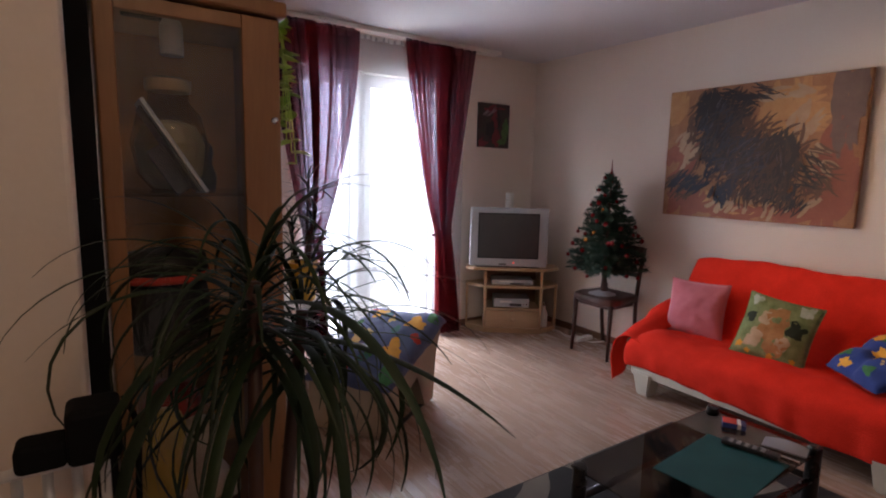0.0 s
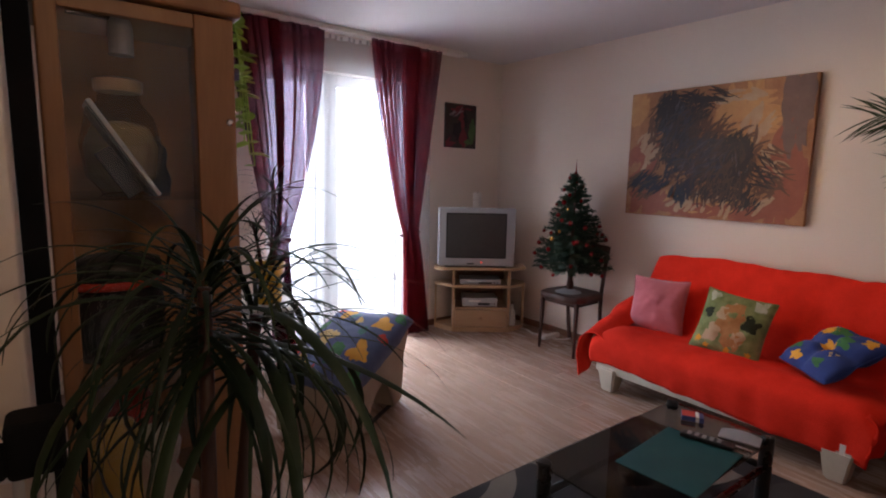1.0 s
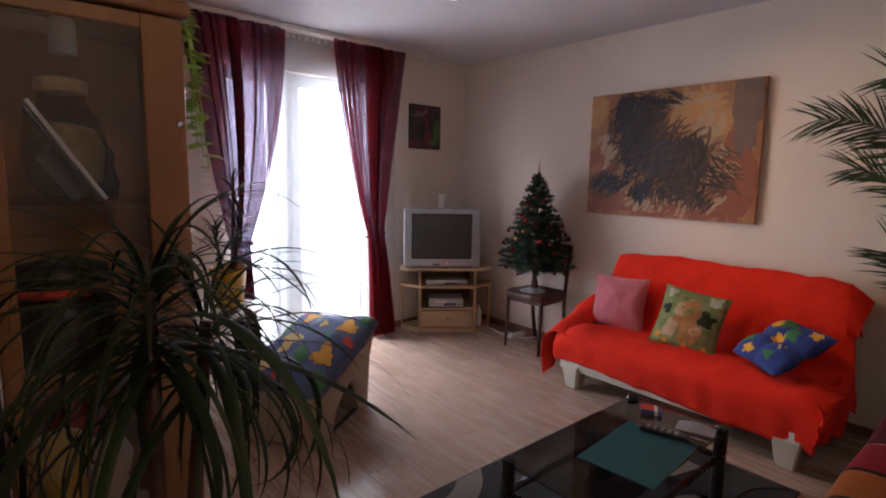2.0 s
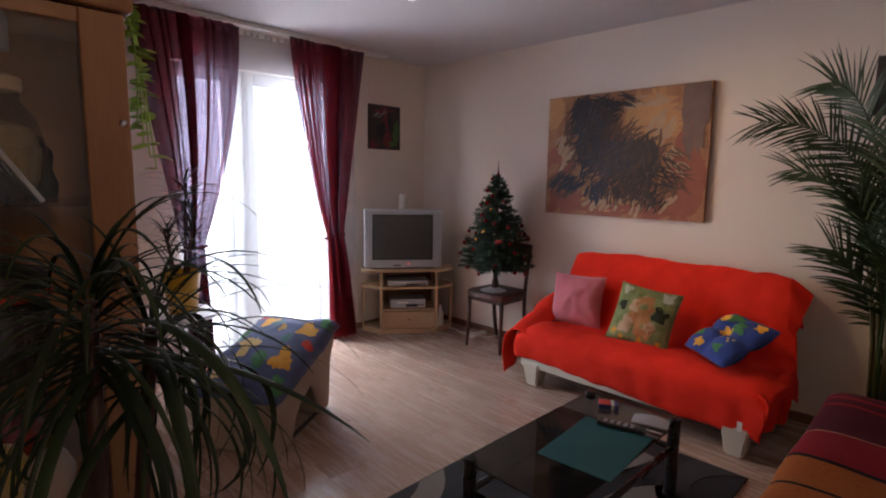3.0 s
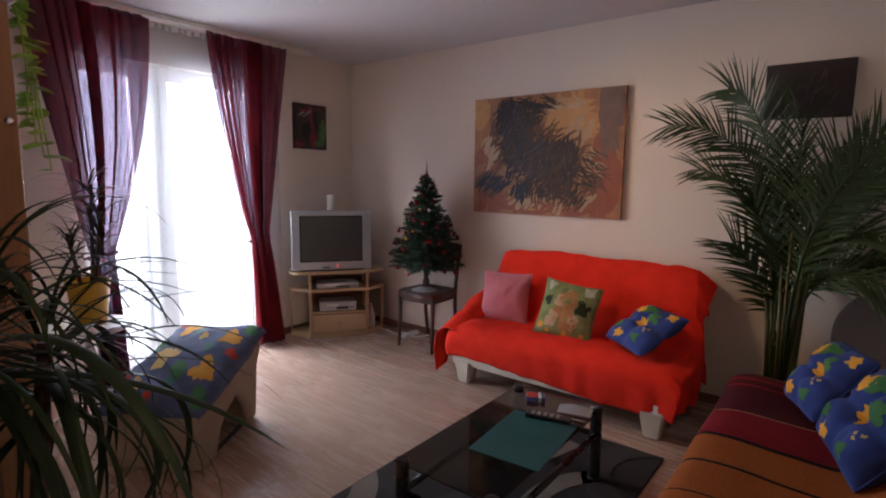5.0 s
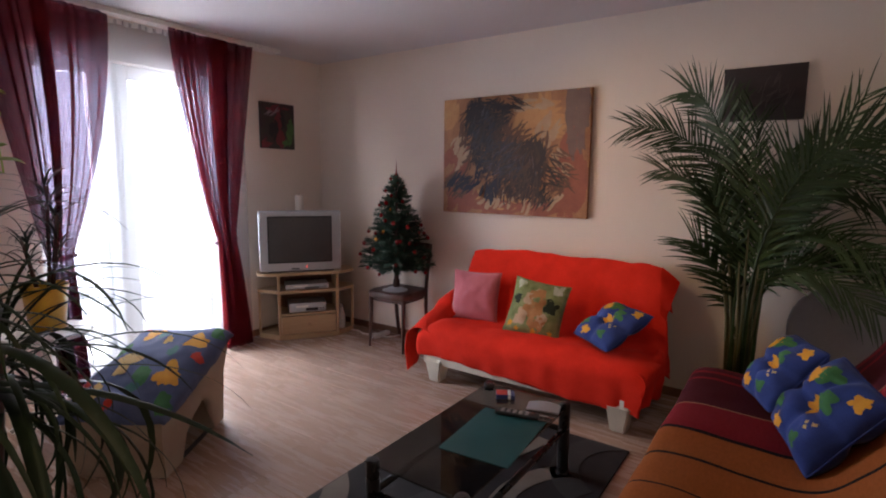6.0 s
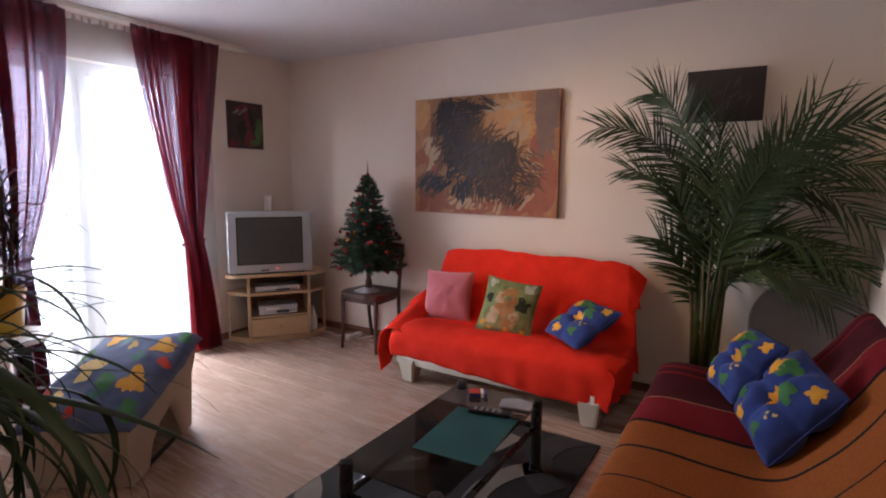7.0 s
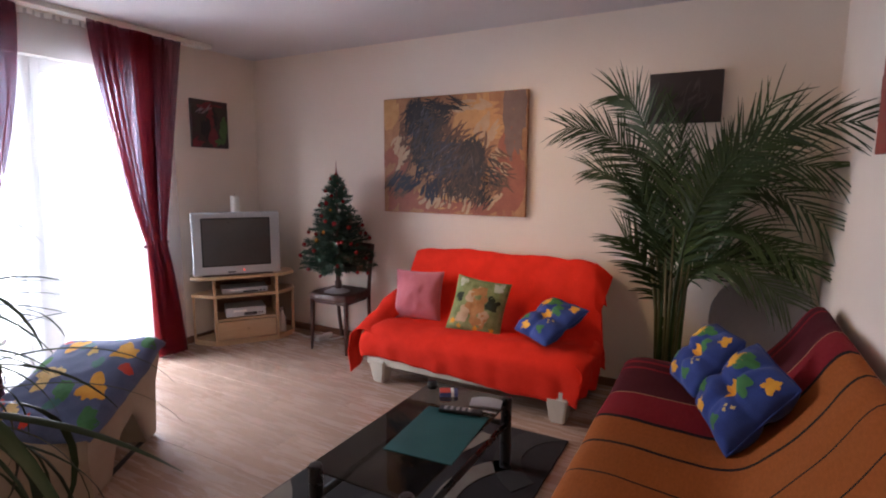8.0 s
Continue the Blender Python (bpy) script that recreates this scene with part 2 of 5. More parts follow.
floor = thing("floor", pose(0, 0, 0), "pale beech strip laminate floor", "floor", kind="structure")
part("subfloor", box(X0 - 0.2, X1 + 0.2, Y0 - 0.2, Y1 + 0.4, -0.12, -0.009), SKIRT, floor)
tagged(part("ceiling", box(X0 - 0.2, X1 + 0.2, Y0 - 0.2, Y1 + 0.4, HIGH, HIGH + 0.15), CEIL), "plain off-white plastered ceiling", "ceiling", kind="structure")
tagged(part("wall_east", box(X1, X1 + 0.2, Y0 - 0.2, Y1 + 0.4, 0, HIGH), WALL), "cream plastered wall behind the red sofa", "wall", kind="structure")
tagged(part("wall_south", box(X0, X1, Y0 - 0.2, Y0, 0, HIGH), WALL), "cream plastered wall behind the striped daybed", "wall", kind="structure")
tagged(part("wall_west", box(X0 - 0.2, X0, Y0 - 0.2, Y1 + 0.4, 0, HIGH), WALL), "cream plastered wall", "wall", kind="structure")
bm = box(X0, WX0, Y1, Y1 + 0.32, 0, HIGH)
box(WX1, X1, Y1, Y1 + 0.32, 0, HIGH, bm=bm)
box(WX0, WX1, Y1, Y1 + 0.32, WTOP, HIGH, bm=bm)
box(WX0, WX1, Y1, Y1 + 0.32, 0, 0.03, bm=bm)
tagged(part("wall_north", bm, WALL), "cream plastered wall with a tall balcony window", "wall", kind="structure")
tagged(part("wall_pier", box(X0, -0.985, -0.02, 0.10, 0, HIGH, 0.008), WALL), "cream plastered wall end beside the cabinet", "wall", kind="structure")
# unseen wall, added to throw more daylight back into the room
tagged(part("wall_inner", box(-1.15, -1.0, 0.10, Y1, 0, HIGH), WALL), "cream plastered wall added behind the display cabinet to bounce light", "wall", kind="structure")
bm = box(X1 - 0.016, X1, Y0, Y1 - 0.016, 0, 0.06, 0.004)
tagged(part("baseboard", bm, SKIRT), "dark brown wooden skirting board", "baseboard", kind="structure")
tagged(part("baseboard", box(WX1 + 0.05, X1, Y1 - 0.016, Y1, 0, 0.06, 0.004), SKIRT), "dark brown wooden skirting board", "baseboard", kind="structure")
tagged(part("baseboard", box(0.0, X1 - 0.016, Y0, Y0 + 0.016, 0, 0.06, 0.004), SKIRT), "dark brown wooden skirting board", "baseboard", kind="structure")

window = thing("window_1", pose(0, Y1 + 0.12, 0), "white framed balcony window, overexposed daylight outside", "window", kind="structure")
for x0, x1 in ((WX0, 0.78), (0.90, WX1)):
    fr = bmesh.new()
    for b in ((x0, x0 + 0.07, 0.03, WTOP), (x1 - 0.07, x1, 0.03, WTOP), (x0 + 0.07, x1 - 0.07, 0.03, 0.12), (x0 + 0.07, x1 - 0.07, WTOP - 0.10, WTOP)):
        box(b[0], b[1], -0.03, 0.04, b[2], b[3], 0.006, fr)
    part("window_frame", fr, WHITE, window)
    pane = part("pane", box(x0 + 0.07, x1 - 0.07, 0.0, 0.006, 0.12, WTOP - 0.10), PANE, window)
    pane.visible_shadow = False
part("mullion", box(0.782, 0.898, -0.04, 0.05, 0.03, WTOP, 0.006), WHITE, window)
tagged(part("backdrop", box(-4, 7, 7.0, 7.05, -2, 7), glow("bright_sky", (0.86, 0.94, 1.0), 1.7)), "white overcast brightness outside the window", "backdrop", kind="structure")
tagged(part("ground", box(-4, 7, 3.45, 7.0, -0.3, -0.15), CEIL), "pale balcony floor outside the window", "ground", kind="structure")

rail = thing("curtain_rail", pose(0, 2.87, 0), "white curtain rail fixed under the ceiling", "curtain rail", kind="structure")
part("track", box(-0.35, 2.10, -0.05, 0.06, 2.468, 2.5, 0.004), WHITE, rail)
part("front_slat", box(-0.35, 2.10, -0.062, -0.052, 2.462, 2.497, 0.003), WHITE, rail)


# ---- curtains ----
def curtain(top, tie, low, ztie, phase, curve, gather, label):
    """gather: where the cloth is bunched, as share of cloth and share of width."""
    ob = thing("curtain", pose(0, 2.845, 0), label, "curtain", "burgundy curtains")
    cloth, width = (0.0, gather[0], gather[1], 1.0), (0.0, gather[2], gather[3], 1.0)

    def at(u, v):
        z = 2.465 - v * 2.445
        s = (2.465 - z) / (2.465 - ztie)
        if s <= 1:
            l, r = top[0] + (tie[0] - top[0]) * s ** curve[0], top[1] + (tie[1] - top[1]) * s ** curve[1]
            deep = 0.026 * (1 - 0.4 * s)
        else:
            e = min(1, (z - ztie) / (0.02 - ztie))
            l, r = tie[0] + (low[0] - tie[0]) * e ** 0.7, tie[1] + (low[1] - tie[1]) * e ** 0.7
            deep = 0.016 + 0.02 * e
        wob = 0.9 * noise.noise(Vector((u * 6, z * 0.5, phase)))
        w = u + 0.018 * math.sin(u * 23 + phase) + 0.012 * math.sin(u * 41 + phase)
        big, small = 2 * math.pi * 12.5 * w + phase + wob, 2 * math.pi * 23 * w + 2 * phase + 0.6 * z
        y = deep * math.sin(big) + 0.6 * deep * math.sin(small)
        pinch = math.exp(-((z - ztie) / 0.05) ** 2)
        over = (r - l) / 0.7 * (0.010 * math.cos(big + 0.4) + 0.0065 * math.cos(small))
        g = float(np.interp(u, cloth, width))
        return (l + (r - l) * g + over * math.sin(math.pi * u) ** 0.5, y * (1 - 0.3 * pinch) - 0.012 * pinch, z + (0.006 * math.sin(small) if v == 0 else 0))

    thick(part("drape", sheet(at, 260, 56), MAROON, ob, smooth=True), 0.001)
    band = bmesh.new()
    mid, half = (tie[0] + tie[1]) / 2, (tie[1] - tie[0]) / 2 + 0.012
    ring = [(mid + half * math.cos(a), -0.012 + 0.038 * math.sin(a), ztie + 0.015 * math.cos(a)) for a in np.linspace(0, 2 * math.pi, 25)]
    tube(ring, 0.011, 8, band)
    tube([(mid - half, -0.01, ztie), (mid - half - 0.03, -0.03, ztie - 0.012), (mid - half - 0.05, -0.03, ztie + 0.012)], 0.005, 6, band)
    part("tieback", band, MAROON, ob, smooth=True)
    return ob


curtain((0.03, 0.765), (0.315, 0.455), (0.33, 0.50), 0.90, 0.4, (1.0, 1.8), (0.38, 0.60, 0.42, 0.49), "sheer burgundy curtain tied back, hanging from the rail")
curtain((1.14, 1.82), (1.455, 1.61), (1.484, 1.73), 0.91, 2.1, (1.35, 1.0), (0.45, 0.75, 0.52, 0.68), "sheer burgundy curtain tied back beside the television")
net = thing("net_curtain", pose(0, 2.925, 0), "white net curtain hanging to the floor before the window", "curtain")
thick(part("net", sheet(lambda u, v: (0.37 + 1.44 * u, 0.018 * math.sin(70 * u + math.sin(9 * u)) + 0.008 * math.sin(171 * u + 3 * v), 2.455 - 2.43 * v), 220, 24), SHEER, net, smooth=True), 0.0008)
part("heading_tape", sheet(lambda u, v: (0.37 + 1.44 * u, 0.018 * math.sin(70 * u + math.sin(9 * u)) - 0.004, 2.46 - 0.035 * v), 220, 2), WHITE, net)

# ---- television corner ----
TVM = pose(2.127, 2.558, 0, 0, 0, -36)
stand = thing("tv_stand", TVM, "light beech corner television stand with open shelves and a drawer", "tv stand")
deck = [(-0.265, 0.0), (0.265, 0.0), (0.42, 0.14), (0.42, 0.25), (0.2, 0.43), (-0.2, 0.35), (-0.43, 0.19), (-0.43, 0.145)]
part("base", prism([(x * 0.98, y + 0.004) for x, y in deck], 0.0, 0.045, 0.003), BEECH_H, stand)
part("middle_shelf", prism(deck, 0.412, 0.438, 0.004), BEECH_H, stand)
up = [(-0.36, -0.015), (0.29, -0.015), (0.41, 0.09), (0.41, 0.25), (0.2, 0.43), (-0.2, 0.35), (-0.43, 0.18), (-0.43, 0.05)]
part("top", prism(up, 0.574, 0.600, 0.004), BEECH_H, stand)
for x in (-0.26, 0.238):
    part("upright", box(x, x + 0.022, -0.006, 0.30, 0.045, 0.412, 0.002), BEECH, stand)
for x in (-0.262, 0.24):
    part("upper_upright", box(x, x + 0.022, 0.01, 0.26, 0.438, 0.574, 0.002), BEECH, stand)
for x in (-0.425, 0.395):
    part("side_post", box(x, x + 0.022, 0.15, 0.205, 0.045, 0.412, 0.002), BEECH, stand)
part("back_panel", box(-0.238, 0.238, 0.288, 0.30, 0.045, 0.574), SKIRT, stand)
part("inner_shelf", box(-0.238, 0.238, 0.004, 0.288, 0.215, 0.231, 0.002), BEECH_H, stand)
drawer = part("drawer", box(-0.235, 0.235, -0.004, 0.28, 0.052, 0.208, 0.004), BEECH_H, stand)
part("knob", lathe([(0.008, 0), (0.008, 0.012), (0.016, 0.018), (0.015, 0.026), (0.006, 0.029)], 18), BEECH, drawer).matrix_local = pose(0, -0.005, 0.13, 90)

tv = thing("television", TVM @ pose(-0.058, 0.0, 0.600) @ Matrix.Diagonal((0.935, 1.0, 0.965, 1.0)), "silver tube television with a dark screen on the stand", "television")
shell = bmesh.new()
box(-0.37, 0.37, 0.0, 0.075, 0.012, 0.555, 0.016, shell, 3)
part("front_frame", shell, SILVER, tv)
tube_b = bmesh.new()
vs = [tube_b.verts.new(p) for p in ((-0.33, 0.075, 0.03), (0.33, 0.075, 0.03), (0.33, 0.075, 0.54), (-0.33, 0.075, 0.54), (-0.2, 0.31, 0.07), (0.2, 0.36, 0.07), (0.2, 0.36, 0.40), (-0.2, 0.31, 0.40))]
for q in ((0, 1, 2, 3), (4, 5, 6, 7), (0, 1, 5, 4), (1, 2, 6, 5), (2, 3, 7, 6), (3, 0, 4, 7)):
    tube_b.faces.new([vs[i] for i in q])
bmesh.ops.bevel(tube_b, geom=tube_b.edges[:], offset=0.02, segments=2, affect="EDGES")
part("rear_housing", tube_b, SILVER, tv)
part("screen_surround", box(-0.293, 0.285, -0.006, 0.004, 0.088, 0.508, 0.004), DARKP, tv)
part("screen", sheet(lambda u, v: (-0.281 + 0.554 * u, -0.008 - 0.012 * (1 - (2 * u - 1) ** 2) * (1 - (2 * v - 1) ** 2), 0.10 + 0.396 * v), 16, 12), SCREEN, tv, "dark grey curved glass screen", True)
part("standby_light", lathe([(0.006, 0), (0.006, 0.004), (0.003, 0.006)], 12), glow("red_led", (1.0, 0.05, 0.02), 4.0), tv, "glowing red light").matrix_local = pose(0.05, 0.0, 0.05, 90)
part("control_strip", box(-0.09, -0.02, -0.006, 0.004, 0.03, 0.042, 0.002), DARKP, tv)
part("foot", box(-0.30, 0.30, 0.02, 0.26, 0.0, 0.03, 0.004), DARKP, tv)
candle = thing("candle", TVM @ pose(-0.05, 0.17, 1.075), "white pillar candle on top of the television", "candle")
part("wax", lathe([(0.036, 0), (0.037, 0.004), (0.037, 0.185), (0.033, 0.19), (0.020, 0.183)], 28), WAX, candle, smooth=True)
part("wick", tube([(0, 0, 0.18), (0.002, 0, 0.205)], 0.0015, 6), BLACK, candle)


def player(w, d, h, m, label):
    ob = thing("disc_player", m, label, "player")
    part("casing", box(-w / 2, w / 2, 0, d, 0.006, h, 0.005), SILVER, ob)
    part("tray", box(-w * 0.32, w * 0.02, -0.003, 0.004, h * 0.55, h * 0.78, 0.001), WHITE, ob)
    part("display", box(-w * 0.05, w * 0.28, -0.003, 0.004, h * 0.2, h * 0.48, 0.001), DARKP, ob)
    for x in (0.34, 0.42):
        part("button", lathe([(0.008, 0), (0.007, 0.005)], 14), CHROME, ob).matrix_local = pose(w * x, 0.001, h * 0.4, 90)
    for x in (-0.4, 0.4):
        part("foot", box(w * x - 0.012, w * x + 0.012, 0.03, 0.054, 0, 0.006), DARKP, ob)


player(0.37, 0.22, 0.05, TVM @ pose(-0.01, 0.02, 0.438), "flat silver receiver on the upper shelf of the stand")
player(0.32, 0.23, 0.085, TVM @ pose(-0.01, 0.02, 0.231), "silver video player on the inner shelf of the stand")
bot = thing("bottle", TVM @ pose(0.30, 0.11, 0.045), "small pale bottle in the side shelf of the stand", "bottle")
part("glass_body", lathe([(0.03, 0), (0.034, 0.01), (0.034, 0.12), (0.013, 0.16), (0.013, 0.20)], 20), WHITE, bot, smooth=True)
part("cap", lathe([(0.015, 0.198), (0.015, 0.222), (0.011, 0.225)], 16), CHROME, bot)
cable = thing("cable", pose(2.5, 2.35, 0), "white cables lying loose on the floor by the skirting", "cable")
part("lead", tube(rounded([(-0.02, 0.16, 0.012), (0.05, 0.02, 0.006), (-0.02, -0.12, 0.006), (0.10, -0.18, 0.006), (0.02, -0.34, 0.006), (0.13, -0.42, 0.02)]), 0.006, 6), WHITE, cable, smooth=True)
part("plug_strip", box(-0.05, 0.14, -0.29, -0.24, 0, 0.035, 0.006), WHITE, cable)


# ---- dining chair with the tree ----
chair = thing("dining_chair", pose(2.46, 1.80, 0, 0, 0, 0), "dark-stained wooden chair with a rounded seat against the wall", "chair")
part("seat", prism([(-0.17, -0.175), (-0.10, -0.20), (0.13, -0.18), (0.17, -0.15), (0.17, 0.15), (0.13, 0.18), (-0.10, 0.20), (-0.17, 0.175), (-0.198, 0.09), (-0.198, -0.09)], 0.445, 0.475, 0.008), MAHOG, chair)
part("apron", prism([(-0.165, -0.17), (0.14, -0.155), (0.14, 0.155), (-0.165, 0.17)], 0.40, 0.445, 0.006), MAHOG, chair)
for y in (-0.175, 0.175):
    part("leg", tube([(-0.165, y, 0.44), (-0.17, y, 0.2), (-0.178, y * 1.04, 0.0)], [0.019, 0.015, 0.011], 10), MAHOG, chair, smooth=True)
    part("back_post", tube(rounded([(0.20, y * 0.95, 0.0), (0.155, y * 0.95, 0.25), (0.15, y * 0.95, 0.46), (0.165, y, 0.66), (0.205, y, 0.87)]), 0.016, 8), MAHOG, chair, smooth=True)
for z, h in ((0.80, 0.075), (0.63, 0.035)):
    part("back_rail", sheet(lambda u, v, z=z, h=h: (0.165 + (z - 0.66) * 0.2 + 0.022 * math.sin(math.pi * u), -0.175 + 0.35 * u, z + h * v), 10, 2), MAHOG, chair)
    thick(chair.children[-1], 0.018)

tree = thing("christmas_tree", pose(2.42, 1.80, 0.475), "small artificial Christmas tree with red baubles on the chair", "christmas tree")
part("trunk", tube([(0, 0, 0.03), (0, 0, 0.5), (0, 0, 0.98)], [0.022, 0.014, 0.005], 8), MAHOG, tree)
part("stand", lathe([(0.10, 0), (0.10, 0.008), (0.03, 0.03), (0.028, 0.10), (0.02, 0.11)], 18), MAHOG, tree)
foot_m = thing("cloth_wrap", pose(2.40, 1.80, 0.475), "crumpled silvery cloth round the tree foot on the seat", "cloth")
part("folds", lathe([(0.13, 0.0), (0.14, 0.008), (0.10, 0.02), (0.07, 0.03), (0.05, 0.04)], 18), SILVER, foot_m)
rnd = random.Random(4)
spots = []
for tier in range(20):
    f = tier / 19
    z, reach = 0.19 + 0.76 * f, 0.285 * (1 - f) ** 0.85 + 0.035
    count = 12 - int(6 * f)
    bm = bmesh.new()
    for k in range(count):
        a = 2 * math.pi * (k + rnd.random() * 0.5 + tier * 0.4) / count
        l = reach * rnd.uniform(0.78, 1.08)
        droop, out = rnd.uniform(-0.10, 0.10), Vector((math.cos(a), math.sin(a), 0))
        start, end = Vector((0, 0, z + rnd.uniform(-0.02, 0.02))), Vector((0, 0, z + rnd.uniform(-0.02, 0.02))) + out * l + Vector((0, 0, l * (0.12 + droop)))
        tube([start, end], [0.004, 0.002], 4, bm)
        side = out.cross(Vector((0, 0, 1)))
        n = int(26 + l * 260)
        for q in range(n):
            s = 0.22 + 0.80 * q / n
            p = start.lerp(end, s)
            w = rnd.uniform(-math.pi, math.pi)
            d = (side * math.cos(w) + Vector((0, 0, 1)) * math.sin(w) + out * 0.75).normalized()
            ln = rnd.uniform(0.028, 0.048) * (1 - 0.3 * f)
            t2 = d.cross(out).normalized() * 0.0042
            v = [bm.verts.new(x) for x in (p - t2, p + t2, p + d * ln + t2 * 0.3, p + d * ln - t2 * 0.3)]
            bm.faces.new(v)
        if rnd.random() < 0.34:
            spots.append(end + out * 0.012 + Vector((0, 0, -0.024)))
    part("branch_tier", bm, FIR, tree)
for k, p in enumerate(spots):
    g = k % 6 == 5
    r = rnd.uniform(0.014, 0.020)
    part("bauble", lathe([(0.002, r), (r * 0.7, r * 0.72), (r, 0), (r * 0.7, -r * 0.72), (0.002, -r)], 12, at=p), GOLDB if g else BAUBLE, tree, "shiny gold bauble" if g else "shiny red bauble", True)
part("tree_topper", lathe([(0.008, 0.93), (0.02, 0.955), (0.021, 0.97), (0.010, 0.985), (0.006, 1.0), (0.003, 1.04), (0.0008, 1.09)], 14), BAUBLE, tree, "pointed dark red topper", True)

# ---- red sofa ----
sofa = thing("red_sofa", pose(0, 0, 0), "armless folding sofa covered with a bright red throw", "sofa")
SY0, SY1 = -0.36, 1.20
prof = rounded([(1.945, 0, 0.158), (1.925, 0, 0.25), (1.925, 0, 0.37), (2.02, 0, 0.425), (2.20, 0, 0.415), (2.37, 0, 0.395), (2.43, 0, 0.50), (2.50, 0, 0.72), (2.545, 0, 0.885), (2.59, 0, 0.90), (2.62, 0, 0.86), (2.63, 0, 0.62)], 2)


def throw(u, v):
    p = along(prof, v)
    y = SY1 + 0.01 + (SY0 - SY1 - 0.02) * u
    back = max(0, min(1, (p.z - 0.42) / 0.45)) if p.x > 2.35 else 0
    mid = (SY0 + SY1) / 2
    y = mid + (y - mid) * (1 - 0.10 * back)
    y += 0.05 * max(0, (u - 0.72) / 0.28) ** 1.5 * max(0, 1 - v * 4.2)
    end = max(0, 1 - min(u, 1 - u) / 0.10)
    n = noise.noise(Vector((p.x * 4, y * 4, p.z * 4))) * 0.010 + noise.noise(Vector((p.x * 11, y * 9, p.z * 11))) * 0.006 + noise.noise(Vector((p.x * 26, y * 22, p.z * 26))) * 0.002
    n += 0.007 * noise.noise(Vector((p.x * 6 + 3, y * 14, p.z * 3))) * (1 if v > 0.2 else 0.5)
    fold = 0.0045 * math.sin(y * 34 + 3 * noise.noise(Vector((y * 3, 0, 1)))) * max(0, 1 - v * 5.5)
    low = 0.025 * noise.noise(Vector((y * 2.2, 3, 0))) * max(0, 1 - v * 9)
    q = min(1, max(0, (0.75 - u) / 0.6))
    low += (0.05 * q * q * (3 - 2 * q) - 0.012) * max(0, 1 - v * 8)
    z = p.z - ((0.02 + 0.035 * min(1, v * 8)) * end ** 2 if v < 0.8 else 0.04 * end ** 2) + n + low - 0.012 * math.sin(math.pi * u) * (1 - back)
    return (p.x - fold + n * (1 if back else 0.4), y, z)


thick(part("throw_cover", sheet(throw, 90, 70), RED, sofa, "bright red woven throw", True), 0.007, -1)


def end_drape(line_front, line_back, x_front, x_back):
    """The throw's overhang at one end: (y, z) lines at the front and at the back."""
    front, back = rounded([(0, y, z) for y, z in line_front], 2), rounded([(0, y, z) for y, z in line_back], 2)

    def at(u, v):
        p = along(front, v).lerp(along(back, v), u)
        n = 0.012 * noise.noise(Vector((u * 5, v * 5, 4))) + 0.014 * math.sin(u * 15 + 2 * v) * v * v
        return (x_front + (x_back - x_front) * u - 0.015 * v * (1 - u), p.y + n, p.z + n * 0.5 + 0.05 * u * v * v * math.sin(u * 9))
    return sheet(at, 34, 30)


thick(part("throw_overhang", end_drape([(1.10, 0.355), (1.20, 0.385), (1.285, 0.35), (1.31, 0.22), (1.27, 0.045)], [(1.08, 0.47), (1.17, 0.58), (1.27, 0.55), (1.38, 0.42), (1.36, 0.24)], 1.935, 2.44), RED, sofa, "red throw hanging over the raised end", True), 0.006)
thick(part("throw_overhang", end_drape([(-0.30, 0.37), (-0.345, 0.345), (-0.348, 0.26), (-0.335, 0.175)], [(-0.32, 0.40), (-0.36, 0.38), (-0.37, 0.30), (-0.365, 0.20)], 1.935, 2.42), RED, sofa, "red throw hanging over the end", True), 0.006)
inner, outer = ((2.545, -0.265, 0.885), (2.455, -0.29, 0.60)), ((2.57, -0.375, 0.795), (2.455, -0.325, 0.56))
part("throw_corner", sheet(lambda u, v: Vector(inner[0]).lerp(inner[1], u).lerp(Vector(outer[0]).lerp(outer[1], u), v) + Vector((0.012 * math.sin(9 * u) * v, 0, 0.015 * v * (1 - v))), 12, 8), RED, sofa, "", True)
thick(sofa.children[-1], 0.006)
part("end_bolster", tube([(2.02, 1.20, 0.30), (2.2, 1.21, 0.37), (2.42, 1.22, 0.45)], [0.06, 0.075, 0.085], 14), LINEN, sofa, smooth=True)
part("seat_cushion", box(1.965, 2.44, SY0 + 0.06, SY1 - 0.01, 0.25, 0.375, 0.03), LINEN, sofa)
bm = box(0, 0.09, SY0 + 0.08, SY1 - 0.08, 0, 0.50, 0.03)
bmesh.ops.transform(bm, matrix=pose(2.46, 0, 0.36, 0, 15, 0), verts=bm.verts[:])
part("backrest", bm, LINEN, sofa)
part("front_rail", box(1.955, 2.0, SY0 + 0.08, SY1 - 0.03, 0.125, 0.24, 0.012), SHELL, sofa, "pale cream front rail")
part("frame", box(2.0, 2.50, SY0 + 0.10, SY1 - 0.05, 0.16, 0.245, 0.01), SHELL, sofa)
for y in (SY0 + 0.155, SY1 - 0.125):
    for x in (2.0, 2.42):
        bm = bmesh.new()
        bmesh.ops.create_cone(bm, cap_ends=True, segments=4, radius1=0.062, radius2=0.098, depth=0.165, matrix=pose(x, y, 0.0825, 0, 0, 45))
        bmesh.ops.bevel(bm, geom=bm.edges[:], offset=0.01, segments=2, affect="EDGES")
        part("leg", bm, SHELL, sofa)
part("label_tag", box(1.912, 1.9145, -0.245, -0.222, 0.165, 0.215), WHITE, sofa, "small white care label")


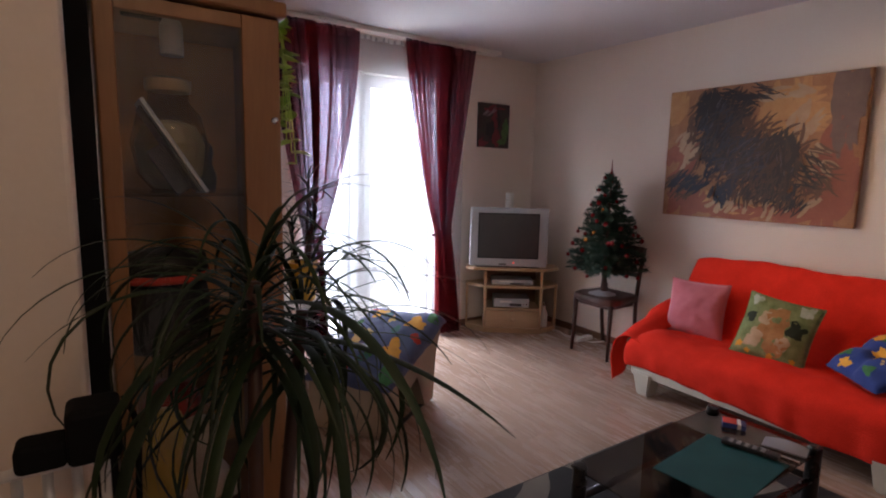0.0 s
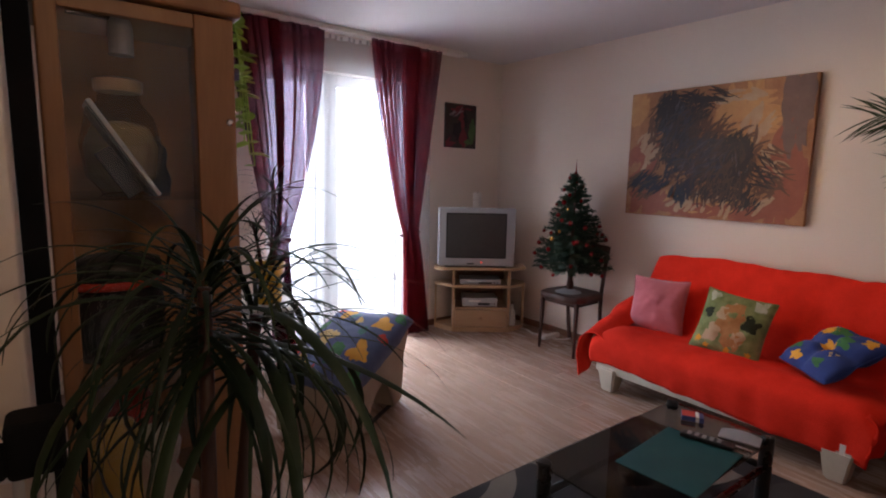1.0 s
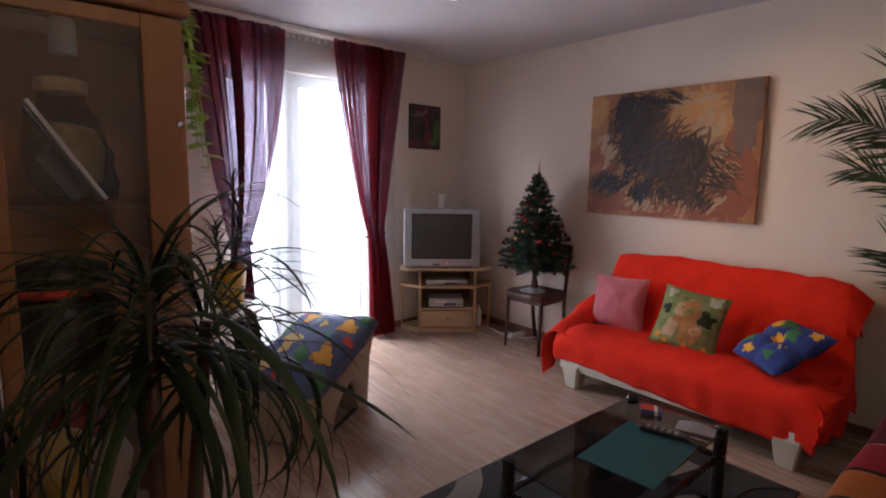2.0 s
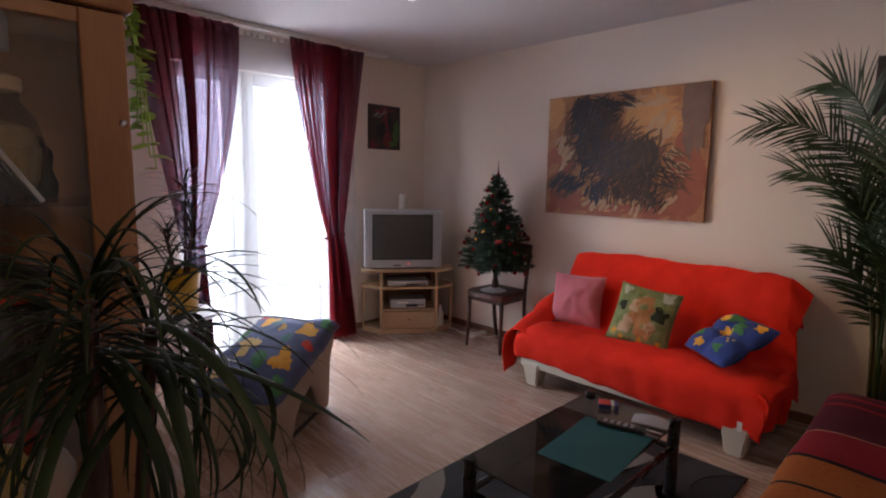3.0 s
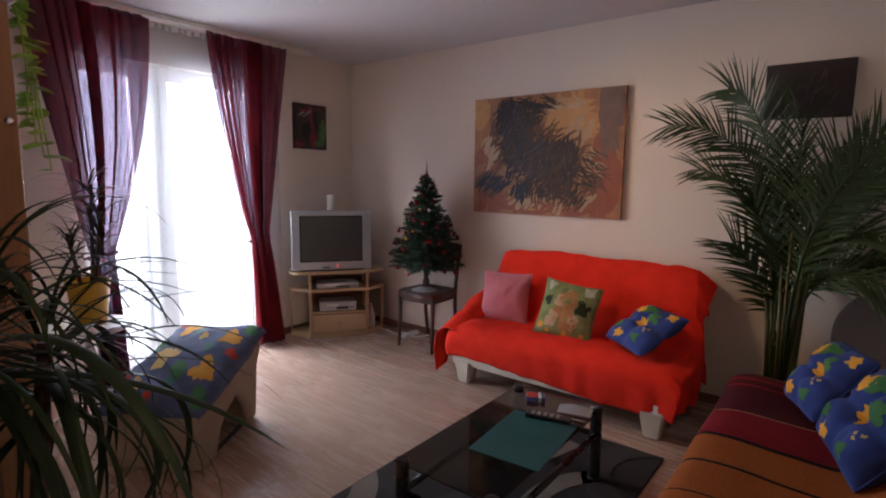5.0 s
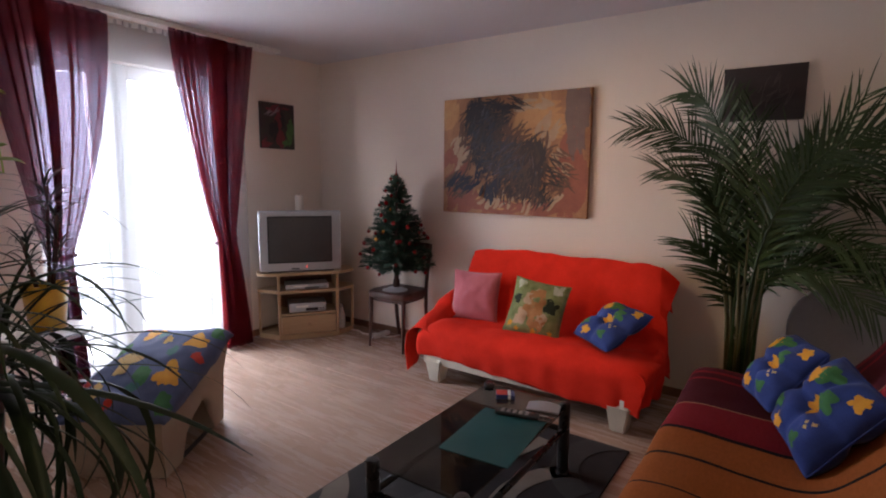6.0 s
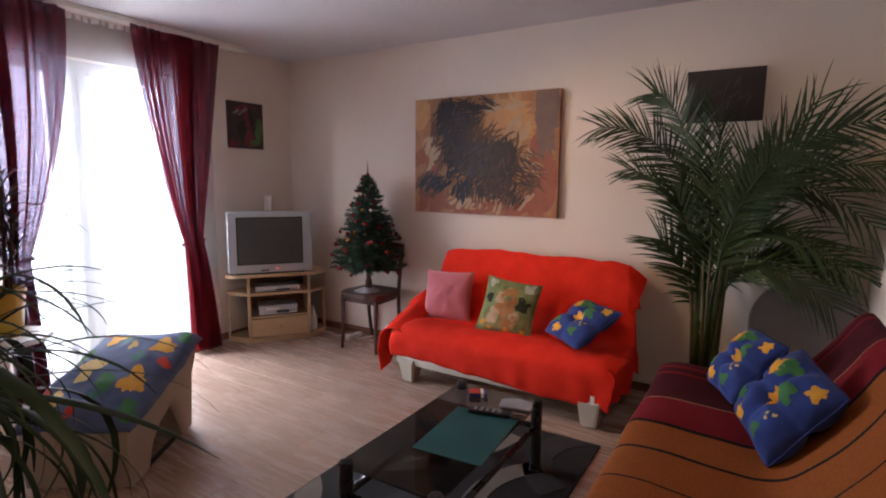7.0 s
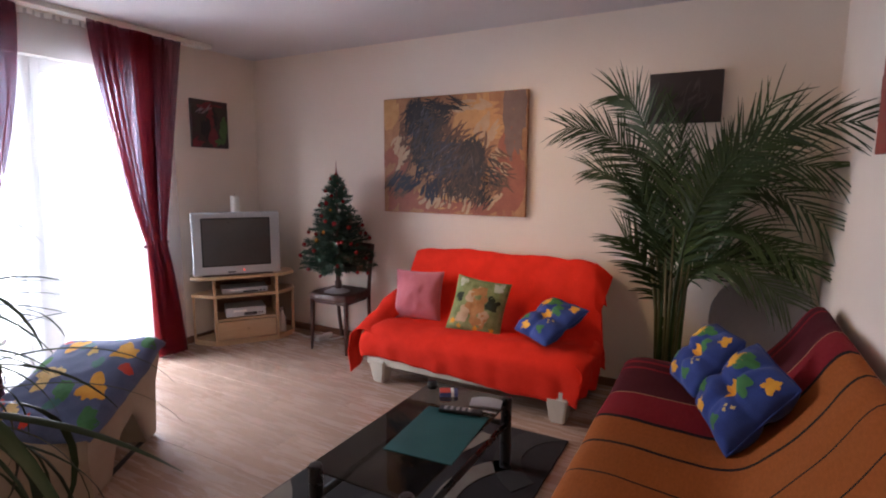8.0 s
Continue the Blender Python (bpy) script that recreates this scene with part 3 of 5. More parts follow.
# ---- cushions ----
def puff(w, h, t, tuft=0.0):
    def at(u, v, side):
        x, y = 2 * u - 1, 2 * v - 1
        edge = max(0, (1 - abs(x) ** 2.6)) ** 0.6 * max(0, (1 - abs(y) ** 2.6)) ** 0.6
        edge *= 1 - tuft * sum(math.exp(-((x - a) ** 2 + (y - b) ** 2) / 0.05) for a, b in ((0, 0), (0.95, 0), (-0.95, 0), (0, 0.95), (0, -0.95)))
        edge *= 1 - tuft * 0.55 * (math.exp(-(x / 0.10) ** 2) + math.exp(-(y / 0.10) ** 2))
        waist = 0.13 if tuft else 0.07
        pull = 1 - waist * (1 - abs(y) ** 2) * abs(x) ** 3 - 0.12 * (1 if tuft else 0) * abs(x * y) ** 3
        pull2 = 1 - waist * (1 - abs(x) ** 2) * abs(y) ** 3 - 0.12 * (1 if tuft else 0) * abs(x * y) ** 3
        wr = (0.022 if tuft else 0.012) * noise.noise(Vector((x * 2.4, y * 2.4, side * 3.0 + w * 50))) + 0.006 * noise.noise(Vector((x * 6, y * 6, side * 5.0 + w * 80)))
        return Vector((x * w / 2 * pull, side * (t / 2 * edge + wr * edge), y * h / 2 * pull2))
    return at


def flower(bm, f, u0, v0, r, petals, turn, lift, asp=1.0, index=0):
    """A printed motif that follows the cloth."""
    ring = []
    for k in range(petals * 10):
        a = 2 * math.pi * k / (petals * 10)
        q = r * (0.80 + 0.17 * math.cos(petals * a) + 0.05 * math.cos(3 * petals * a + 1) + 0.36 * noise.noise(Vector((1.7 * math.cos(a) + 9 * u0, 1.7 * math.sin(a) + 7 * v0, r * 40))))
        ring.append((u0 + q * math.cos(a + turn) * asp, v0 + q * math.sin(a + turn)))
    cv = bm.verts.new(f(u0, v0) + lift)
    inner = [bm.verts.new(f(min(1, max(0, u0 + (u - u0) * 0.5)), min(1, max(0, v0 + (v - v0) * 0.5))) + lift) for u, v in ring]
    outer = [bm.verts.new(f(min(1, max(0, u)), min(1, max(0, v))) + lift) for u, v in ring]
    n = len(ring)
    for k in range(n):
        bm.faces.new((cv, inner[k], inner[(k + 1) % n])).material_index = index
        bm.faces.new((inner[k], outer[k], outer[(k + 1) % n], inner[(k + 1) % n])).material_index = index


def cushion(m, w, h, t, mat, label, print_=(), seed=0):
    ob = thing("cushion", m, label, "cushion", "cushions on the sofas")
    at = puff(w, h, t, 0.5 if mat is BLUE else 0.0)
    bm = sheet(lambda u, v: at(u, v, -1), 30, 30)
    sheet(lambda u, v: at(u, v, 1), 30, 30, bm)
    bmesh.ops.remove_doubles(bm, verts=bm.verts[:], dist=0.0008)
    part("cover", bm, mat, ob, smooth=True)
    ring = [at(u, 0, -1) for u in np.linspace(0, 1, 12)] + [at(1, v, -1) for v in np.linspace(0, 1, 12)] + [at(u, 1, -1) for u in np.linspace(1, 0, 12)] + [at(0, v, -1) for v in np.linspace(1, 0, 12)]
    part("piping", tube(ring, 0.004, 6), mat, ob, smooth=True)
    for name, pm, items in print_:
        for u, v, r, petals, turn in items:
            bm = bmesh.new()
            flower(bm, lambda a, b: at(a, b, -1), u, v, r, petals, turn, Vector((0, -0.0022, 0)))
            part(name, bm, pm, ob, smooth=True)
    return ob


BLOOM = (("printed_leaf", GREEN, ((0.40, 0.80, 0.13, 3, 0.3), (0.66, 0.62, 0.12, 3, 1.5), (0.2, 0.3, 0.10, 3, 2.2), (0.72, 0.2, 0.09, 3, 0.9))),
         ("printed_flower", YELLOW, ((0.28, 0.72, 0.12, 5, 0.2), (0.52, 0.50, 0.12, 5, 0.8), (0.84, 0.82, 0.10, 5, 0.3), (0.35, 0.14, 0.10, 5, 0.5))),
         ("printed_dot", PALEY, ((0.72, 0.40, 0.022, 4, 0), (0.78, 0.43, 0.022, 4, 0), (0.75, 0.36, 0.022, 4, 0), (0.12, 0.50, 0.022, 4, 0), (0.16, 0.55, 0.022, 4, 0), (0.10, 0.57, 0.022, 4, 0))))
# facing the room: turned a quarter, leaning on the backrest
cushion(pose(2.33, 0.97, 0.565, -14, 0, -80), 0.37, 0.37, 0.11, PINK, "plain pink velour cushion leaning on the red sofa")
photo = cushion(pose(2.27, 0.452, 0.56, -24, 7, -82), 0.38, 0.38, 0.11, material("printed_meadow", (0.30, 0.34, 0.15), 0.85, (0.10, 0.14, 0.04), 16, 160, 0.2), "photo-printed cushion with brown and green shapes on the sofa",
                (("printed_sky", material("pale_print", (0.55, 0.56, 0.50), 0.85, (0.30, 0.36, 0.22), 18, 160, 0.1), ((0.14, 0.90, 0.10, 3, 0.3), (0.82, 0.88, 0.13, 4, 0.9))),
                 ("printed_hedge", material("dark_print", (0.02, 0.03, 0.012), 0.85, None, 18, 160, 0.1), ((0.78, 0.55, 0.16, 4, 0.3), (0.14, 0.60, 0.10, 3, 0.9))),
                 ("printed_brown", material("tan_print", (0.50, 0.25, 0.09), 0.85, (0.30, 0.12, 0.04), 16, 160, 0.1), ((0.50, 0.56, 0.27, 2, 1.5), (0.58, 0.27, 0.22, 2, 1.5))),
                 ("printed_cream", material("cream_print", (0.56, 0.42, 0.28), 0.85, (0.42, 0.27, 0.15), 16, 160, 0.1), ((0.28, 0.30, 0.17, 2, 1.2), (0.36, 0.62, 0.12, 2, 1.3), (0.66, 0.30, 0.13, 2, 1.5), (0.48, 0.80, 0.06, 2, 1.5))),
                 ("printed_bloom", YELLOW, ((0.10, 0.14, 0.06, 5, 0.3), (0.24, 0.06, 0.05, 5, 0.3), (0.55, 0.06, 0.06, 5, 0.3), (0.85, 0.10, 0.05, 5, 0.3)))))
cushion(pose(2.22, -0.065, 0.545, -57, -1, -133), 0.46, 0.39, 0.14, BLUE, "blue cushion with yellow flowers lying on the red sofa", BLOOM)

# ---- pictures ----
def canvas(m, w, h, d, mat, label, name="canvas_painting"):
    ob = thing(name, m, label, "painting", kind="")
    part("canvas", box(-w / 2, w / 2, 0, d, -h / 2, h / 2, 0.003), mat, ob)
    return ob


def strokes(parent, w, h, mat, items, seed, name="brushwork", lift=0.0015):
    """Paint laid on in short curved strokes: centre, spread, count, length, width, direction."""
    r = random.Random(seed)
    bm = bmesh.new()
    for cx, cz, sx, sz, count, length, wide, turn, spread in items:
        for _ in range(count):
            a = turn + r.uniform(-spread, spread)
            ph, rad = r.uniform(0, 2 * math.pi), math.sqrt(r.random())
            x, z = (cx - 0.5 + sx * rad * math.cos(ph)) * w, (cz - 0.5 + sz * rad * math.sin(ph)) * h
            l, wd, bend = length * r.uniform(0.6, 1.3), wide * r.uniform(0.6, 1.3), r.uniform(-0.5, 0.5)
            y = -lift - 0.0016 * r.random()
            row = []
            for k in range(6):
                s = k / 5
                b = a + bend * (s - 0.5)
                px, pz = x + math.cos(b) * l * (s - 0.5), z + math.sin(b) * l * (s - 0.5)
                t = wd * 0.5 * (0.25 + 0.75 * math.sin(math.pi * min(1, 0.15 + s * 0.8)))
                cl = lambda q, m: max(-m / 2 + 0.002, min(m / 2 - 0.002, q))
                row.append((bm.verts.new((cl(px - math.sin(b) * t, w), y, cl(pz + math.cos(b) * t, h))), bm.verts.new((cl(px + math.sin(b) * t, w), y, cl(pz - math.cos(b) * t, h)))))
            for (p, q), (s1, s2) in zip(row, row[1:]):
                bm.faces.new((p, q, s2, s1))
    ob = part(name, bm, mat, parent)
    ob["kind"] = "stuff"
    return ob


def paint(name, c, c2):
    return material(name, c, 0.6, c2, 14, 90, 0.3, stretch=(1, 1, 1))


big = canvas(pose(2.665, 0.887, 1.602, 0, 0, -90), 1.222, 0.90, 0.034, paint("ochre_paint", (0.46, 0.23, 0.10), (0.30, 0.12, 0.055)), "large canvas with dark brushwork on an orange ground above the sofa")
W_, H_ = 1.222, 0.90
strokes(big, W_, H_, paint("gold_paint", (0.58, 0.33, 0.13), (0.46, 0.22, 0.08)), ((0.06, 0.90, 0.06, 0.10, 26, 0.16, 0.05, 1.4, 0.5), (0.68, 0.78, 0.14, 0.2, 60, 0.16, 0.045, 0.7, 1.0), (0.55, 0.12, 0.3, 0.08, 30, 0.12, 0.04, 0.4, 0.8)), 1)
strokes(big, W_, H_, paint("rust_paint", (0.34, 0.11, 0.06), (0.25, 0.075, 0.045)), ((0.90, 0.35, 0.08, 0.34, 60, 0.2, 0.05, 1.5, 0.3), (0.16, 0.13, 0.12, 0.12, 30, 0.14, 0.05, 0.9, 0.8), (0.6, 0.06, 0.35, 0.05, 30, 0.16, 0.03, 0.1, 0.4), (0.10, 0.52, 0.09, 0.2, 20, 0.14, 0.05, 1.0, 0.6)), 2, lift=0.0035)
strokes(big, W_, H_, paint("grey_brown_paint", (0.19, 0.12, 0.10), (0.15, 0.09, 0.075)), ((0.885, 0.93, 0.02, 0.05, 24, 0.12, 0.05, 1.57, 0.02), (0.955, 0.93, 0.03, 0.05, 24, 0.12, 0.05, 1.57, 0.02), (0.885, 0.80, 0.02, 0.06, 24, 0.12, 0.05, 1.57, 0.02), (0.955, 0.80, 0.03, 0.06, 24, 0.12, 0.05, 1.57, 0.02), (0.915, 0.64, 0.055, 0.10, 26, 0.14, 0.025, 1.57, 0.1)), 3, lift=0.0055)
strokes(big, W_, H_, paint("cream_paint", (0.52, 0.37, 0.24), (0.42, 0.26, 0.14)), ((0.13, 0.55, 0.06, 0.14, 18, 0.14, 0.035, 1.0, 0.4), (0.74, 0.72, 0.06, 0.12, 16, 0.10, 0.04, 0.9, 0.5), (0.55, 0.12, 0.3, 0.07, 16, 0.09, 0.035, 0.9, 0.5), (0.62, 0.90, 0.12, 0.06, 12, 0.12, 0.02, -0.2, 0.3), (0.83, 0.42, 0.05, 0.1, 10, 0.10, 0.025, -0.3, 0.4)), 4, lift=0.0075)
strokes(big, W_, H_, paint("warm_umber_paint", (0.16, 0.075, 0.04), (0.10, 0.05, 0.03)), ((0.30, 0.76, 0.17, 0.24, 90, 0.10, 0.020, 1.0, 0.7), (0.48, 0.50, 0.30, 0.26, 150, 0.11, 0.020, 0.7, 0.8), (0.62, 0.24, 0.26, 0.12, 70, 0.10, 0.016, 1.2, 0.6), (0.84, 0.36, 0.07, 0.16, 24, 0.12, 0.014, -0.5, 0.5), (0.12, 0.26, 0.10, 0.10, 30, 0.12, 0.02, 0.7, 0.4)), 25, lift=0.0085)
strokes(big, W_, H_, paint("black_paint", (0.018, 0.013, 0.014), (0.04, 0.027, 0.024)), ((0.25, 0.82, 0.075, 0.14, 120, 0.085, 0.016, 1.3, 0.5), (0.38, 0.84, 0.11, 0.13, 120, 0.10, 0.012, 0.1, 0.6), (0.33, 0.58, 0.11, 0.17, 150, 0.09, 0.018, 1.0, 0.7), (0.50, 0.46, 0.13, 0.15, 170, 0.09, 0.018, 0.6, 0.8), (0.64, 0.46, 0.10, 0.17, 150, 0.085, 0.018, 1.3, 0.6), (0.60, 0.25, 0.15, 0.10, 80, 0.09, 0.012, 1.2, 0.6), (0.50, 0.92, 0.11, 0.05, 26, 0.12, 0.008, -0.3, 0.3), (0.79, 0.34, 0.08, 0.12, 30, 0.12, 0.009, -0.6, 0.5), (0.72, 0.14, 0.08, 0.06, 20, 0.09, 0.010, 1.1, 0.4)), 5, lift=0.0105)
strokes(big, W_, H_, paint("blue_black_paint", (0.016, 0.018, 0.036), (0.026, 0.022, 0.032)), ((0.15, 0.26, 0.11, 0.06, 26, 0.13, 0.017, 0.7, 0.35), (0.42, 0.38, 0.16, 0.10, 26, 0.10, 0.018, 0.9, 0.6), (0.36, 0.22, 0.06, 0.08, 14, 0.10, 0.025, 1.3, 0.3)), 6, lift=0.0122)
strokes(big, W_, H_, paint("brown_paint", (0.085, 0.05, 0.036), (0.05, 0.03, 0.024)), ((0.42, 0.60, 0.18, 0.24, 46, 0.10, 0.012, 0.9, 0.9), (0.64, 0.40, 0.10, 0.16, 24, 0.08, 0.012, 1.3, 0.6), (0.50, 0.20, 0.22, 0.10, 20, 0.08, 0.014, 1.1, 0.6)), 15, lift=0.0125)
strokes(big, W_, H_, paint("umber_mid_paint", (0.10, 0.058, 0.04), (0.06, 0.036, 0.027)), ((0.36, 0.66, 0.15, 0.22, 60, 0.09, 0.010, 0.9, 0.7), (0.48, 0.44, 0.16, 0.14, 60, 0.09, 0.011, 0.8, 0.7), (0.60, 0.28, 0.14, 0.12, 40, 0.08, 0.010, 1.2, 0.6)), 16, lift=0.0132)
strokes(big, W_, H_, paint("slate_paint", (0.062, 0.058, 0.075), (0.04, 0.036, 0.046)), ((0.30, 0.72, 0.11, 0.18, 40, 0.08, 0.009, 1.1, 0.6), (0.46, 0.48, 0.16, 0.14, 50, 0.08, 0.010, 0.7, 0.7)), 17, lift=0.0139)
strokes(big, W_, H_, paint("grey_light_paint", (0.16, 0.13, 0.14), (0.09, 0.075, 0.085)), ((0.45, 0.46, 0.14, 0.14, 22, 0.06, 0.006, 1.0, 0.6), (0.30, 0.80, 0.07, 0.10, 7, 0.05, 0.006, 1.2, 0.4), (0.68, 0.42, 0.05, 0.10, 5, 0.05, 0.006, 1.4, 0.4)), 7, lift=0.0145)

small = canvas(pose(2.178, 2.975, 1.875, 0, 0, 0), 0.365, 0.40, 0.024, paint("dark_green_paint", (0.035, 0.045, 0.03), (0.06, 0.02, 0.03)), "small dark canvas with red and green swirls above the television")
strokes(small, 0.365, 0.40, paint("crimson_paint", (0.22, 0.03, 0.04), (0.15, 0.02, 0.03)), ((0.52, 0.62, 0.1, 0.2, 26, 0.09, 0.03, 1.2, 0.5), (0.55, 0.25, 0.1, 0.15, 16, 0.08, 0.03, 1.6, 0.5), (0.12, 0.10, 0.1, 0.08, 8, 0.08, 0.03, 0.3, 0.4), (0.5, 0.88, 0.3, 0.06, 10, 0.1, 0.02, 0.1, 0.3)), 8)
strokes(small, 0.365, 0.40, paint("leaf_green_paint", (0.09, 0.21, 0.06), (0.06, 0.14, 0.05)), ((0.86, 0.35, 0.08, 0.25, 26, 0.08, 0.03, 1.5, 0.4), (0.72, 0.14, 0.1, 0.06, 8, 0.06, 0.02, 0.4, 0.5)), 9, lift=0.0035)
strokes(small, 0.365, 0.40, paint("near_black_paint", (0.012, 0.012, 0.014), (0.02, 0.02, 0.022)), ((0.36, 0.40, 0.10, 0.16, 24, 0.08, 0.03, 1.4, 0.4), (0.62, 0.68, 0.05, 0.14, 10, 0.09, 0.02, 1.9, 0.3)), 10, lift=0.0055)
strokes(small, 0.365, 0.40, paint("grey_paint", (0.35, 0.30, 0.32), (0.22, 0.18, 0.20)), ((0.30, 0.80, 0.12, 0.06, 6, 0.09, 0.012, 0.7, 0.4),), 11, lift=0.0075)
dark = canvas(pose(2.672, -0.724, 1.928, 0, 0, -90), 0.412, 0.305, 0.026, paint("umber_paint", (0.028, 0.022, 0.022), (0.045, 0.03, 0.032)), "small dark canvas with faint grey strokes above the palm")
strokes(dark, 0.405, 0.305, paint("faded_paint", (0.10, 0.075, 0.075), (0.06, 0.05, 0.05)), ((0.62, 0.55, 0.25, 0.3, 22, 0.08, 0.006, 1.0, 0.7),), 12)
strokes(dark, 0.405, 0.305, paint("moss_paint", (0.035, 0.06, 0.02), (0.025, 0.04, 0.015)), ((0.2, 0.4, 0.15, 0.3, 20, 0.1, 0.012, 1.2, 0.5),), 13, lift=0.0035)
redc = canvas(pose(1.365, -1.47, 1.71, 0, 0, 180), 0.50, 0.36, 0.026, paint("brick_red_paint", (0.36, 0.065, 0.045), (0.26, 0.045, 0.03)), "brick red canvas on the wall above the striped daybed")
strokes(redc, 0.50, 0.36, paint("dull_red_paint", (0.25, 0.05, 0.04), (0.32, 0.09, 0.06)), ((0.5, 0.5, 0.45, 0.45, 60, 0.2, 0.02, 0.1, 0.2),), 14)

# ---- striped daybed ----
STRIPE = material("striped_weave", (0.5, 0.2, 0.05), 0.95, (0.4, 0.15, 0.04), 5, 240, 0.4, spec=0.2)
nt = STRIPE.node_tree
bs = nt.nodes["Principled BSDF"]
tc, sep, ramp, mul = nt.nodes.new("ShaderNodeTexCoord"), nt.nodes.new("ShaderNodeSeparateXYZ"), nt.nodes.new("ShaderNodeValToRGB"), nt.nodes.new("ShaderNodeMath")
mul.operation = "DIVIDE"
mul.inputs[1].default_value = 2.4
nt.links.new(tc.outputs["Object"], sep.inputs[0])
nt.links.new(sep.outputs[0], mul.inputs[0])
nt.links.new(mul.outputs[0], ramp.inputs[0])
C_OR, C_RED, C_MAR, C_BLK, C_CRM = (0.36, 0.098, 0.02, 1), (0.23, 0.011, 0.019, 1), (0.075, 0.008, 0.014, 1), (0.012, 0.008, 0.01, 1), (0.42, 0.26, 0.14, 1)
bands = [(0.0, C_RED), (0.42, C_BLK), (0.44, C_OR), (0.573, C_BLK), (0.590, C_OR), (0.797, C_BLK), (0.813, C_OR), (1.040, C_BLK), (1.057, C_OR), (1.283, C_BLK), (1.305, C_RED), (1.585, C_CRM), (1.597, C_MAR), (1.93, C_RED), (1.955, C_MAR), (2.02, C_RED), (2.06, C_MAR), (2.11, C_RED), (2.13, C_MAR)]
ramp.color_ramp.interpolation = "CONSTANT"
el = ramp.color_ramp.elements
el[0].position, el[0].color = 0.0, bands[0][1]
el[1].position, el[1].color = bands[1][0] / 2.4, bands[1][1]
for p, c in bands[2:]:
    e = el.new(p / 2.4)
    e.color = c
mixn = next(n for n in nt.nodes if n.bl_idname == "ShaderNodeMix")
shade = nt.nodes.new("ShaderNodeMix")
shade.data_type, shade.blend_type = "RGBA", "MULTIPLY"
shade.inputs[0].default_value = 0.35
nt.links.new(ramp.outputs[0], shade.inputs[6])
wob = nt.nodes.new("ShaderNodeTexNoise")
wob.inputs["Scale"].default_value = 90
nt.links.new(wob.outputs[0], shade.inputs[7])
nt.links.new(shade.outputs[2], bs.inputs["Base Color"])

daybed = thing("striped_daybed", pose(0, 0, 0), "daybed covered with an orange, red and maroon striped blanket", "daybed")
dprof = rounded([(0, -0.575, 0.05), (0, -0.55, 0.30), (0, -0.54, 0.40), (0, -0.63, 0.435), (0, -0.86, 0.425), (0, -1.07, 0.41), (0, -1.16, 0.48), (0, -1.30, 0.68), (0, -1.375, 0.83), (0, -1.43, 0.85), (0, -1.465, 0.80), (0, -1.475, 0.55)], 2)


def blanket(u, v):
    p = along(dprof, v)
    x = 0.10 + 2.11 * u
    end = max(0, (x - 2.02) / 0.19)
    n = noise.noise(Vector((x * 3, p.y * 4, p.z * 4))) * 0.010 + noise.noise(Vector((x * 9, p.y * 9, p.z * 9))) * 0.003
    rise = max(0, p.z - 0.45)
    front = max(0, 1 - v * 6)
    return (x + n - 0.05 * rise * end, p.y + 0.02 * front * math.sin(x * 7) * 0.5 + n * 0.3, p.z - 0.03 * end ** 2 - rise * 0.20 * end ** 2 + n)


thick(part("blanket", sheet(blanket, 110, 70), STRIPE, daybed, "orange, red and maroon striped blanket", True), 0.008, -1)
part("blanket_end", sheet(lambda u, v: (2.205 + 0.015 * math.sin(u * 20) + 0.01 * v, along(dprof, 0.12 + 0.5 * u).y, along(dprof, 0.12 + 0.5 * u).z - 0.035 - (along(dprof, 0.12 + 0.5 * u).z - 0.10) * v), 40, 8), STRIPE, daybed, "", True)
thick(daybed.children[-1], 0.006)
part("mattress", box(0.14, 2.17, -1.40, -0.59, 0.20, 0.375, 0.04), LINEN, daybed)
part("bed_base", box(0.16, 2.15, -1.42, -0.61, 0.06, 0.20, 0.01), SHELL, daybed)
for x in (0.24, 2.06):
    for y in (-1.36, -0.68):
        part("leg", lathe([(0.022, 0), (0.03, 0.06)], 12, at=(x, y, 0)), SHELL, daybed)
part("backrest", box(0.16, 2.10, -1.45, -1.39, 0.20, 0.76, 0.02), LINEN, daybed)

cushion(pose(1.82, -0.956, 0.575, -38, -2, -158), 0.38, 0.38, 0.17, BLUE, "blue cushion with yellow flowers leaning on another cushion", BLOOM)
cushion(pose(1.32, -1.10, 0.60, -35, 9, -160), 0.40, 0.40, 0.18, BLUE, "blue cushion with yellow flowers on the striped daybed", BLOOM)

disc = thing("folded_tabletop", pose(2.60, -1.23, 0.0, 0, 4, 0), "grey board with a rounded top leaning upright in the corner", "tabletop")
bm = bmesh.new()
arch = [(-0.27, 0.0), (0.27, 0.0)] + [(0.27 * math.cos(a), 0.60 + 0.27 * math.sin(a)) for a in np.linspace(0, math.pi, 24)]
lo, hi = [bm.verts.new((-0.012, y, z)) for y, z in arch], [bm.verts.new((0.012, y, z)) for y, z in arch]
bm.faces.new(lo)
bm.faces.new(hi[::-1])
for i in range(len(arch)):
    j = (i + 1) % len(arch)
    bm.faces.new((lo[i], hi[i], hi[j], lo[j]))
part("board", bm, GREYD, disc)
part("edge_band", tube([(0, y, max(0.014, z)) for y, z in arch[1:]], 0.0135, 8), GREYD, disc, "", True)


